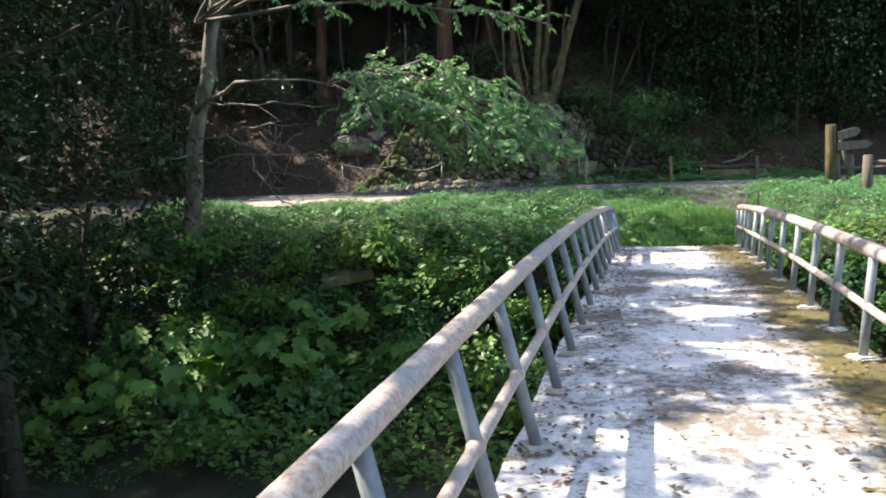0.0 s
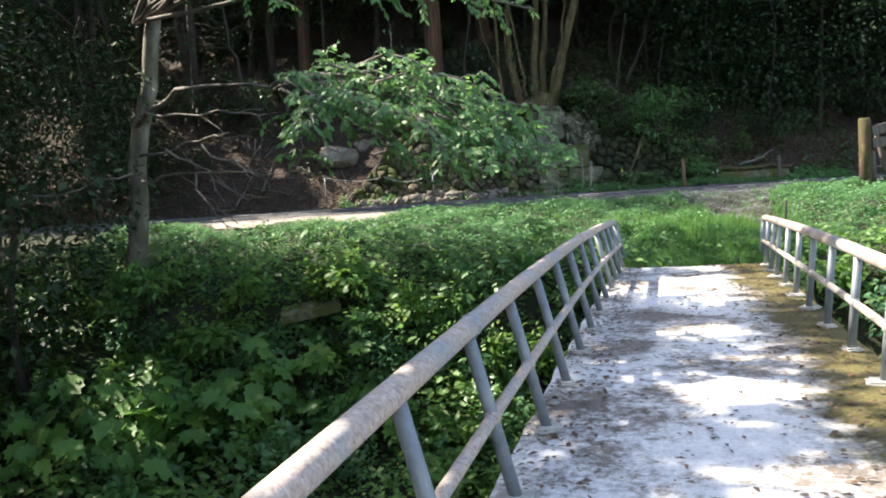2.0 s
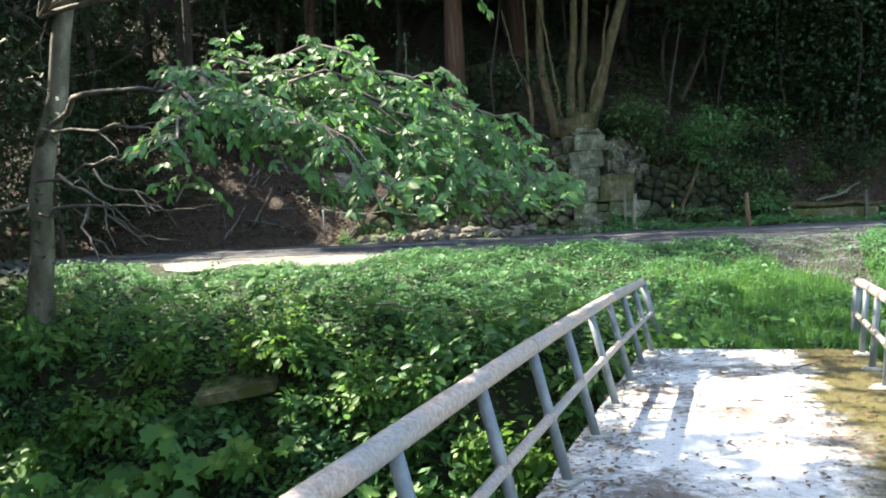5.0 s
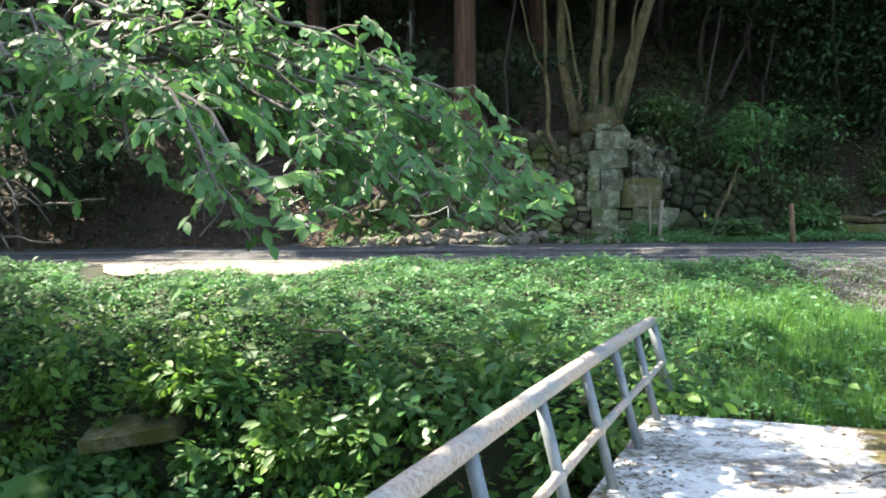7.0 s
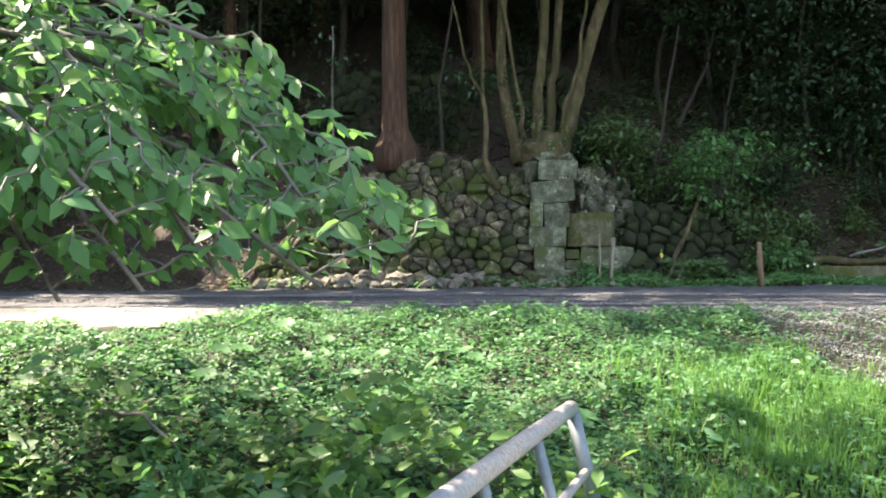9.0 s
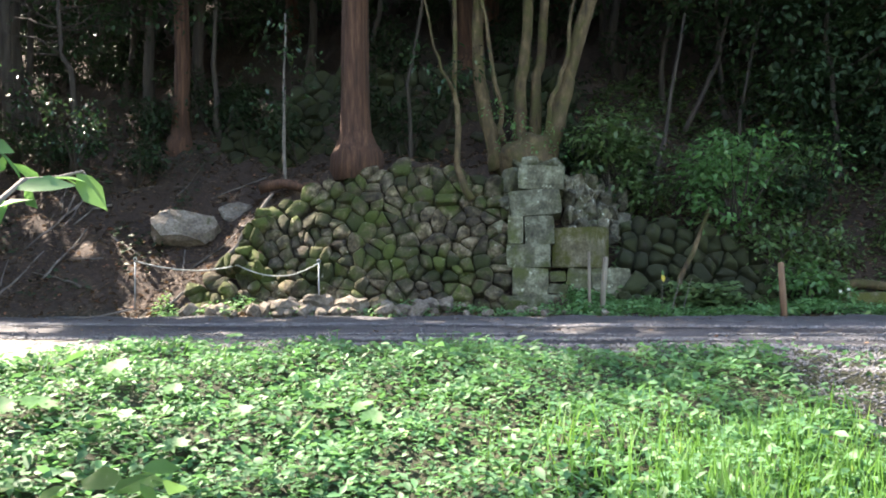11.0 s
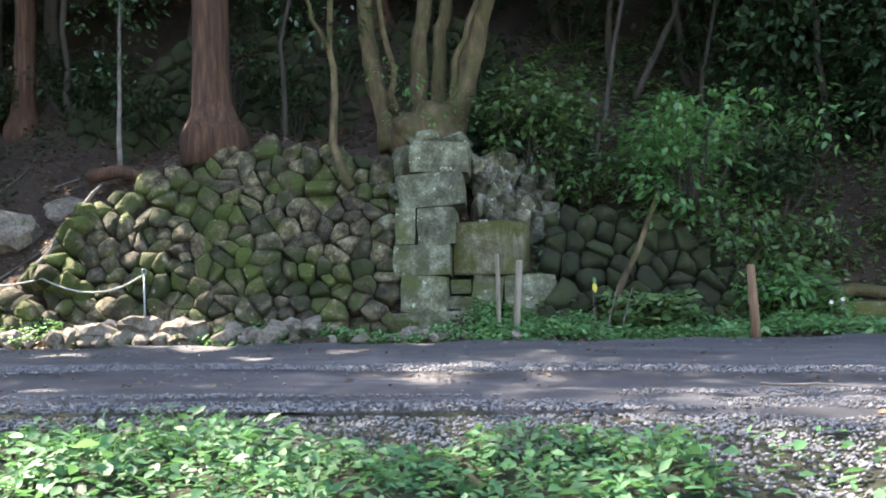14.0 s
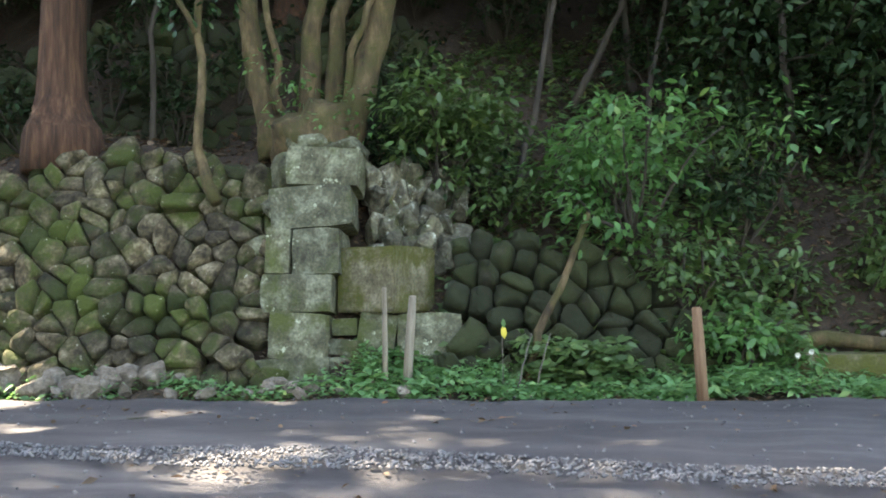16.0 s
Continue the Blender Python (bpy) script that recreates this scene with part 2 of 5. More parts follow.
L_SLOPE = leaf_material("slope_leaf", (0.045, 0.12, 0.026), (0.155, 0.33, 0.07), 0.55, 0.42)
L_BIG = leaf_material("butterbur_leaf", (0.05, 0.15, 0.025), (0.14, 0.32, 0.06), 0.55, 0.35, island=False)
L_ROUND = leaf_material("pale_round_leaf", (0.045, 0.13, 0.045), (0.1, 0.25, 0.085), 0.6, 0.35, island=False)
# evergreen leaf taken near black: deep forest shade is put into the colour
L_SHADED = leaf_material("shade_dark_evergreen_leaf", (0.01, 0.024, 0.011), (0.028, 0.06, 0.022), 0.6, 0.08, gloss=0.25)
L_GLOSS = leaf_material("glossy_evergreen_leaf", (0.02, 0.05, 0.025), (0.05, 0.11, 0.05), 0.24, 0.15)
L_CEDAR = leaf_material("cedar_foliage", (0.01, 0.026, 0.011), (0.025, 0.055, 0.02), 0.7, 0.06, gloss=0.2)
L_SHRUB = leaf_material("bright_shrub_leaf", (0.04, 0.12, 0.04), (0.13, 0.31, 0.1), 0.42, 0.4)
L_IVY = leaf_material("dark_ivy_leaf", (0.035, 0.075, 0.025), (0.11, 0.2, 0.065), 0.45, 0.28)
L_WEED = leaf_material("pale_weed_leaf", (0.07, 0.18, 0.07), (0.17, 0.38, 0.15), 0.6, 0.35)
L_DRY = leaf_material("dead_leaf", (0.04, 0.022, 0.013), (0.22, 0.14, 0.09), 0.7, 0.15)


# ---- mesh helpers ----
def part(name, bm, mat, parent=None, label="", smooth=False):
    me = bpy.data.meshes.new(name)
    bm.normal_update()
    bm.to_mesh(me)
    bm.free()
    me.materials.append(mat)
    if smooth:
        me.polygons.foreach_set("use_smooth", [True] * len(me.polygons))
    ob = new(name, me)
    ob.parent = parent
    if label:
        tagged(ob, label)
    return ob


def share(name, me, parent, m):
    ob = new(name, me)
    ob.parent = parent
    ob.matrix_basis = m
    return ob


def array_mesh(name, verts, tris, mat, smooth=False):
    me = bpy.data.meshes.new(name)
    verts, tris = np.asarray(verts, np.float32), np.asarray(tris, np.int32)
    me.vertices.add(len(verts))
    me.vertices.foreach_set("co", verts.ravel())
    me.loops.add(tris.size)
    me.loops.foreach_set("vertex_index", tris.ravel())
    me.polygons.add(len(tris))
    me.polygons.foreach_set("loop_start", np.arange(0, tris.size, 3, dtype=np.int32))
    me.polygons.foreach_set("loop_total", np.full(len(tris), 3, np.int32))
    me.update(calc_edges=True)
    me.materials.append(mat)
    if smooth:
        me.polygons.foreach_set("use_smooth", np.ones(len(tris), bool))
    return me


def empty(name, at=(0, 0, 0), label="", category="", group="", kind=""):
    ob = new(name)
    ob.location = at
    ob.empty_display_size = 0.1
    return tagged(ob, label, category, group, kind)


def unit(v):
    return v / np.maximum(np.linalg.norm(v, axis=-1, keepdims=True), 1e-9)


OVAL = (np.array([(0, 0, 0), (-.18, .27, .04), (0, .28, 0), (.18, .27, .04), (-.22, .6, .04), (0, .62, -.015), (.22, .6, .04), (0, 1, -.09)]),
        np.array([(0, 2, 1), (0, 3, 2), (1, 2, 5), (1, 5, 4), (2, 3, 6), (2, 6, 5), (4, 5, 7), (5, 6, 7)]))
SIMPLE = (np.array([(0, 0, 0), (.26, .42, .07), (0, 1, -.06), (-.26, .42, .07)]), np.array([(0, 1, 2), (0, 2, 3)]))
ROUND = (np.array([(0, 0, 0), (.32, .08, .05), (.45, .5, .06), (.2, .92, -.02), (-.2, .92, -.02), (-.45, .5, .06), (-.32, .08, .05), (0, .45, -.03)]),
         np.array([(7, 0, 1), (7, 1, 2), (7, 2, 3), (7, 3, 4), (7, 4, 5), (7, 5, 6), (7, 6, 0)]))
BLADE = (np.array([(-.03, 0, 0), (.03, 0, 0), (.022, .55, .04), (-.022, .55, .04), (0, 1, .2)]), np.array([(0, 1, 2), (0, 2, 3), (3, 2, 4)]))
SPRAY = (np.array([(0, 0, 0), (.22, .3, .03), (.1, .42, 0), (.2, .75, .02), (0, 1, -.08), (-.2, .75, .02), (-.1, .42, 0), (-.22, .3, .03)]),
         np.array([(0, 1, 2), (0, 2, 6), (0, 6, 7), (2, 3, 4), (2, 4, 6), (6, 4, 5)]))


def leaves(name, shape, at, way, normal, size, mat):
    """One mesh of many leaves: each grows from at along way, its face turned to normal."""
    tv, tf = shape
    at, way = np.asarray(at, float), unit(np.asarray(way, float))
    side = unit(np.cross(way, np.asarray(normal, float)))
    up = np.cross(side, way)
    size = np.asarray(size, float)[:, None, None]
    v = at[:, None, :] + size * (tv[None, :, 0:1] * side[:, None, :] + tv[None, :, 1:2] * way[:, None, :] + tv[None, :, 2:3] * up[:, None, :])
    f = tf[None] + (np.arange(len(at)) * len(tv))[:, None, None]
    return array_mesh(name, v.reshape(-1, 3), f.reshape(-1, 3), mat)


def random_ways(n, flat=0.4, g=None):
    a = (g or rng).uniform(0, 2 * math.pi, n)
    return np.stack([np.cos(a), np.sin(a), (g or rng).normal(0, flat, n)], 1)


def up_normals(n, spread=0.45):
    return unit(np.stack([rng.normal(0, spread, n), rng.normal(0, spread, n), np.ones(n)], 1))


def tube_into(bm, pts, radii, sides=8):
    """A tapered tube along points, with rounded-off ends closed."""
    rings, prev = [], None
    pts = [Vector(p) for p in pts]
    for i, p in enumerate(pts):
        d = (pts[min(i + 1, len(pts) - 1)] - pts[max(i - 1, 0)]).normalized()
        a = d.orthogonal().normalized() if prev is None else (prev - d * prev.dot(d)).normalized()
        prev = a
        b = d.cross(a)
        rings.append([bm.verts.new(p + (a * math.cos(k * math.tau / sides) + b * math.sin(k * math.tau / sides)) * radii[i]) for k in range(sides)])
    for r0, r1 in zip(rings, rings[1:]):
        for k in range(sides):
            bm.faces.new((r0[k], r0[(k + 1) % sides], r1[(k + 1) % sides], r1[k]))
    bm.faces.new(rings[0][::-1])
    bm.faces.new(rings[-1])


def wander(a, b, n, amount, g, sag=0.0):
    """Points from a to b that stray a little, with a sag in the middle."""
    a, b = np.array(a, float), np.array(b, float)
    t = np.linspace(0, 1, n)[:, None]
    off = np.cumsum(g.normal(0, amount, (n, 3)), 0)
    off -= off[0] + (off[-1] - off[0]) * t
    p = a + (b - a) * t + off
    p[:, 2] -= sag * (4 * t * (1 - t))[:, 0]
    return p


def rough_block(name, mat, seed, square=5.0, amount=0.09):
    """An angular rubble stone about 1 m across, its edges worn round."""
    g = np.random.default_rng(900 + seed)
    bm = bmesh.new()
    d = unit(g.normal(0, 1, (26, 3)))
    r = (np.abs(d) ** square).sum(1) ** (1 / square)
    for p in d / r[:, None] * .52 * (1 + g.normal(0, amount, (26, 1))):
        bm.verts.new(p)
    bmesh.ops.convex_hull(bm, input=bm.verts[:])
    bmesh.ops.delete(bm, geom=[v for v in bm.verts if not v.link_faces], context="VERTS")
    bmesh.ops.dissolve_limit(bm, angle_limit=.25, verts=bm.verts[:], edges=bm.edges[:])
    bmesh.ops.bevel(bm, geom=bm.edges[:], offset=.045, segments=1, affect="EDGES", clamp_overlap=True)
    bmesh.ops.recalc_face_normals(bm, faces=bm.faces[:])
    me = bpy.data.meshes.new(name)
    bm.to_mesh(me)
    bm.free()
    me.materials.append(mat)
    return me


def cut_stone(name, mat, seed, amount=.045, chip=1.0):
    """A squared stone with chipped edges and slightly uneven faces."""
    bm = bmesh.new()
    bmesh.ops.create_cube(bm, size=1.0)
    bmesh.ops.subdivide_edges(bm, edges=bm.edges[:], cuts=3, use_grid_fill=True)
    off = Vector((seed * 5.3, seed * 2.1, seed * 1.3))
    for v in bm.verts:
        p = v.co.copy()
        corner = sum(abs(c) > .49 for c in p)
        v.co *= 1 - (0, 0, .045, .11)[corner] * chip * (1 + noise.noise(p * 5 + off))
        v.co += Vector((noise.noise(p * 2.5 + off), noise.noise(p * 2.5 + off + Vector((9, 0, 0))), noise.noise(p * 2.5 + off + Vector((0, 9, 0))))) * amount
    bmesh.ops.recalc_face_normals(bm, faces=bm.faces[:])
    me = bpy.data.meshes.new(name)
    bm.to_mesh(me)
    bm.free()
    me.materials.append(mat)
    return me


# ---- the lie of the land ----
def smooth01(v, a, b):
    t = np.clip((v - a) / (b - a), 0, 1)
    return t * t * (3 - 2 * t)


def bank_edge(x):
    return np.interp(x, [-30, -6, 0, 3, 5, 8, 12, 30], [19, 17.7, 16.9, 16.3, 15.4, 13.2, 12.5, 12])


def land(x, y):
    x, y = np.asarray(x, float), np.asarray(y, float)
    e = bank_edge(x)
    d = e - y
    left, right = smooth01(x, 2.0, -1.0), smooth01(x, 6.0, 8.5)
    # bench between stream bank and road
    k = np.clip((y - e) / (21.5 - e), 0, 1)
    bench = np.interp(k, [0, .3, .6, .85, 1], [-.18, .1, .38, .66, .74]) * (1 - left) * (1 - right)
    bench = bench + left * np.interp(k, [0, .1, .3, .6, 1], [-.18, .12, .48, .65, .74])
    bench = bench + right * np.interp(k, [0, .15, .4, .7, 1], [-.15, .35, .55, .72, .74])
    # gully below it, the stream, and the bank on which the bridge begins
    gully = np.interp(d, [0, .35, .8, 1.3, 2.2, 4, 7, 9, 12, 14, 16.5, 18.5, 22, 60], [-.18, -.6, -1.5, -2.3, -3.0, -3.4, -3.7, -3.9, -4.0, -3.6, -1.6, -.25, 0, 2])
    z = np.where(y < e, gully, bench)
    # hill
    wall = smooth01(x, -2.6, -0.3) * smooth01(x, 4.3, 3.3)
    low = smooth01(x, 3.5, 4.6)
    plain = np.interp(y, [26.6, 27, 28, 30, 34, 45, 70, 300], [.75, .82, 1.6, 3.2, 6.2, 15, 32, 60])
    terrace = np.interp(y, [26.8, 27.2, 27.5, 28.55, 28.8, 30.9, 31.6, 34, 45, 70, 300], [.75, .8, .85, 3.1, 3.4, 3.8, 5.4, 6.8, 15, 32, 60])
    lowwall = np.interp(y, [26.9, 27.6, 27.8, 28.5, 30, 34, 45, 70, 300], [.75, .85, 1.0, 2.1, 3.5, 6.6, 15, 32, 60])
    hill = plain * (1 - wall) * (1 - low) + terrace * wall + lowwall * low * (1 - wall)
    return np.where(y > 26.8, hill, z)


def wob(x, y):
    return 0.05 * np.sin(x * 2.1 + y * 1.3) + 0.04 * np.sin(x * 4.7 - y * 3.9 + 1.0) + 0.025 * np.sin(x * 9.1 + y * 7.7)


def lz(x, y):
    flat = smooth01(np.asarray(y, float), 20.5, 21.6) * smooth01(np.asarray(y, float), 27.2, 26.6)
    return land(x, y) + wob(np.asarray(x, float), np.asarray(y, float)) * (1 - flat * 0.9) * np.where(np.asarray(y) > 29, 2.2, 1.0)


def build_ground():
    xs = np.concatenate([np.linspace(-400, -40, 14), np.linspace(-36, -12, 40), np.linspace(-11.8, 16, 150), np.linspace(16.5, 40, 40), np.linspace(45, 400, 14)])
    ys = np.concatenate([np.linspace(-400, -30, 12), np.linspace(-26, 5, 50), np.linspace(5.25, 33, 160), np.linspace(33.5, 70, 50), np.linspace(75, 400, 14)])
    gx, gy = np.meshgrid(xs, ys)
    v = np.stack([gx, gy, lz(gx, gy)], -1).reshape(-1, 3)
    i = (np.arange(len(ys) - 1)[:, None] * len(xs) + np.arange(len(xs) - 1)[None]).ravel()
    a, b, c, d = i, i + 1, i + 1 + len(xs), i + len(xs)
    ob = new("ground", array_mesh("ground", v, np.concatenate([np.stack([a, b, c], 1), np.stack([a, c, d], 1)]), M_GROUND, True))
    tagged(ob, "dark forest soil and brown leaf litter", "ground", kind="structure")


build_ground()


def build_road():
    xs = np.linspace(-45, 55, 500)
    ts = np.array([0, .04, .12, .2, .3, .38, .46, .54, .62, .7, .8, .9, .96, 1.0])
    prof = np.array([-.05, .012, .02, -.015, -.02, .015, .04, .045, .03, -.015, -.02, .0, .015, -.05])
    gx = np.repeat(xs[:, None], len(ts), 1)
    near = np.interp(xs, [-45, 0, 2.0, 4.4, 6.3, 9, 55], [21.9, 22.2, 22.35, 22.1, 21.7, 22.0, 22.0])
    gy = near[:, None] + (26.75 - near[:, None]) * ts[None] + 0.05 * np.sin(gx * 1.7)
    gz = np.full_like(gy, 0.78) + prof[None] + 0.012 * np.sin(gx * 3.1 + gy * 5) + 0.008 * np.sin(gx * 7.7 - gy * 3)
    v = np.stack([gx, gy, gz], -1).reshape(-1, 3)
    i = (np.arange(len(xs) - 1)[:, None] * len(ts) + np.arange(len(ts) - 1)[None]).ravel()
    a, b, c, d = i, i + len(ts), i + len(ts) + 1, i + 1
    ob = new("road", array_mesh("road", v, np.concatenate([np.stack([a, b, c], 1), np.stack([a, c, d], 1)]), M_ROAD, True))
    tagged(ob, "dark packed dirt track with two wheel ruts", "road", kind="structure")


build_road()


def build_verge():
    """Bare dry dirt between track and bank."""
    xs, ts = np.linspace(-5.6, 1.2, 110), np.linspace(0, 1, 12)
    gx = np.repeat(xs[:, None], 12, 1)
    w = np.interp(xs, [-5.6, -4, -1.5, .2, 1.2], [.4, 1.9, 2.1, 1.0, .25])
    gy = 22.5 - (w[:, None] + .3) * ts[None] + .12 * np.sin(gx * 3.3) * ts[None]
    gz = np.maximum(lz(gx, gy), .735) + .03 - .09 * (ts[None] > .95)
    v = np.stack([gx, gy, gz], -1).reshape(-1, 3)
    i = (np.arange(109)[:, None] * 12 + np.arange(11)[None]).ravel()
    ob = new("dirt_verge", array_mesh("dirt_verge", v, np.concatenate([np.stack([i, i + 1, i + 13], 1), np.stack([i, i + 13, i + 12], 1)]), M_DIRT, True))
    tagged(ob, "pale dry dirt verge beside the track", "dirt verge", kind="structure")


build_verge()
water_bm = bmesh.new()
bmesh.ops.create_grid(water_bm, x_segments=30, y_segments=8, size=1)
bmesh.ops.scale(water_bm, vec=(40, 3, 1), verts=water_bm.verts[:])
water_ob = part("water", water_bm, M_WATER)
water_ob.location = (0, 5.5, -3.75)
tagged(water_ob, "dark shaded stream in the gully", "water", kind="structure")


# ---- the bridge ----
ALONG, ACROSS, END = Vector((.2343, .9722, 0)), Vector((.9722, -.2343, 0)), Vector((3.35, 16.11, 0))
BRIDGE = Matrix(((ACROSS.x, ALONG.x, 0, END.x), (ACROSS.y, ALONG.y, 0, END.y), (0, 0, 1, 0), (0, 0, 0, 1)))
WIDTH, SPAN, STEP = 1.85, 19.8, 0.971


def deck_z(s):
    """Height of the slightly arched deck, s metres along it from the far end post (back is minus)."""
    y = 16.11 + 0.972 * s
    return 0.12 - 0.0029 * (y - 6.5) ** 2


def right_edge(s):
    """Distance across from the left posts to the right ones; the deck widens a little at its far end."""
    return float(np.interp(s, [-20, -10.8, -6, -3, 0], [1.8, 1.82, 1.87, 1.94, 2.07]))


def build_bridge():
    bm = bmesh.new()
    n, cols = 120, 12
    tops = []
    for i in range(n + 1):
        s = -SPAN + (SPAN - 0.55) * i / n
        row = []
        for j in range(cols + 1):
            x = -0.13 + (right_edge(s) + 0.26) * j / cols
            if j in (0, cols):
                x += 0.025 * noise.noise(Vector((s * 2.0, j, 0)))
            z = deck_z(s) + 0.012 * noise.noise(Vector((x * 1.5, s * 1.5, 0))) - (0.02 if j in (0, cols) else 0)
            row.append(bm.verts.new((x, s, z)))
        tops.append(row)
    for r0, r1 in zip(tops, tops[1:]):
        for j in range(cols):
            bm.faces.new((r0[j], r0[j + 1], r1[j + 1], r1[j]))
    ret = bmesh.ops.extrude_face_region(bm, geom=bm.faces[:])
    for v in [g for g in ret["geom"] if isinstance(g, bmesh.types.BMVert)]:
        v.co.z -= 0.32
    bmesh.ops.recalc_face_normals(bm, faces=bm.faces[:])
    ob = part("bridge_deck", bm, M_DECK)
    ob.matrix_world = BRIDGE
    tagged(ob, "old pale concrete bridge deck with dirt and moss patches", "bridge deck", kind="structure")
    for s, name in ((-0.9, "abutment"), (-SPAN + 0.6, "abutment")):
        bm = bmesh.new()
        bmesh.ops.create_cube(bm, size=1)
        bmesh.ops.scale(bm, vec=(WIDTH + 0.5, 0.9, 2.6), verts=bm.verts[:])
        bmesh.ops.bevel(bm, geom=bm.edges[:], offset=0.04, segments=2, affect="EDGES")
        ob = part(name, bm, M_CONC)
        ob.matrix_world = BRIDGE @ Matrix.Translation((WIDTH / 2, s, deck_z(s) - 0.31 - 1.3))
        tagged(ob, "mossy concrete abutment under the bridge deck", "abutment", kind="structure")


def pipe_rail(side):
    """One pipe guard rail: leaning posts on concrete pads, a thick top rail and a thinner middle rail."""
    lean, high = (-0.175, 0.72) if side < 0 else (0.06, 0.685)

    def foot(s):
        return 0.0 if side < 0 else right_edge(s)
    root = empty("guard_rail", (0, 0, 0), "weathered steel pipe guard rail with rust blotches leaning outward", "railing", "guard rails of the bridge")
    root.matrix_basis = BRIDGE

    def line(f, drop=0.0, s_end=0.0):
        return [(foot(s) + lean * f, s, deck_z(s) + high * f - drop) for s in np.linspace(-SPAN, s_end, 42)]
    bm = bmesh.new()
    tube_into(bm, line(1.0), [0.046] * 42, 14)
    top = part("top_rail", bm, M_RAIL, root, "grey pipe with chalky pink-brown rust", True)
    bm = bmesh.new()
    tube_into(bm, line(0.48), [0.027] * 42, 10)
    mid = part("middle_rail", bm, M_RAIL, root, "", True)
    count = int(SPAN / STEP)
    bm = bmesh.new()
    tube_into(bm, [(lean * f, 0, high * f) for f in (-0.02, 0.5, 1.0)], [0.029] * 3, 12)
    post_me = part("post", bm, M_POST, root, "", True)
    post_me.location = (foot(0), 0, deck_z(0))
    bm = bmesh.new()
    bmesh.ops.create_cube(bm, size=1)
    bmesh.ops.scale(bm, vec=(0.15, 0.17, 0.03), verts=bm.verts[:])
    bmesh.ops.bevel(bm, geom=bm.edges[:], offset=0.018, segments=2, affect="EDGES")
    pad = part("post_pad", bm, M_CONC, root)
    pad.location = (foot(-STEP), -STEP, deck_z(-STEP) + 0.012)
    for k in range(1, count):
        s = -STEP * k
        share("post", post_me.data, root, pose(foot(s), s, deck_z(s), 0, 0, rng.uniform(-1, 1)))
        if k > 1:
            share("post_pad", pad.data, root, pose(foot(s) + rng.uniform(-.01, .01), s, deck_z(s) + 0.008, 0, 0, rng.uniform(-30, 30)) @ Matrix.Diagonal((rng.uniform(.7, 1.3), rng.uniform(.7, 1.3), 1, 1)))
    # end brace and the sleeves where pipes meet
    bm = bmesh.new()
    tube_into(bm, [(foot(0) + lean * f, 0.0, deck_z(0) + high * f) for f in (-0.1, 0.5, 1.02)], [0.043] * 3, 12)
    part("end_post", bm, M_POST, root, "thicker grey end post", True)
    for s in (-5.83, -10.6, -15.5):
        bm = bmesh.new()
        tube_into(bm, [(foot(s) + lean, s + o, deck_z(s) + high) for o in (-.012, .012)], [0.052] * 2, 14)
        part("rail_sleeve", bm, M_RAIL, top, "rusty joint ring", True)
    for k in range(1, count):
        s = -STEP * k
        bm = bmesh.new()
        tube_into(bm, [(foot(s) + lean * .48, s + o, deck_z(s) + high * .48) for o in (-.03, .03)], [0.034] * 2, 10)
        part("rail_clamp", bm, M_RAIL, mid, "rusty pipe clamp", True)


build_bridge()
pipe_rail(-1)
pipe_rail(1)


# ---- stone walls ----
def wall_face(z):
    return 27.2 + 0.5 * (z - 0.8)


def stone_cells(x0, x1, z0, z1, cell, g):
    """The face of a rubble wall cut into uneven many-sided stones: (centre, corners) for each."""
    pts = []
    for r, z in enumerate(np.arange(z0 - cell, z1 + cell, cell * .8)):
        for x in np.arange(x0 - cell, x1 + cell, cell):
            if g.uniform() > .16:
                pts.append((x + cell * .5 * (r % 2) + g.normal(0, cell * .27), z + g.normal(0, cell * .24)))
    pts = np.array(pts)
    cells = []
    for p in pts:
        poly = [p + np.array(c) * cell * 1.1 for c in ((-1, -.8), (1, -.8), (1, .8), (-1, .8))]
        d2 = ((pts - p) ** 2).sum(1)
        for q in pts[(d2 > 1e-9) & (d2 < (cell * 2.6) ** 2)]:
            n, mid, out = q - p, (p + q) / 2, []
            for a, b in zip(poly, poly[1:] + poly[:1]):
                da, db = (a - mid) @ n, (b - mid) @ n
                if da <= 0:
                    out.append(a)
                if da * db < 0:
                    out.append(a + (b - a) * da / (da - db))
            poly = out
            if len(poly) < 3:
                break
        if len(poly) > 2:
            cells.append((p, poly))
    return cells


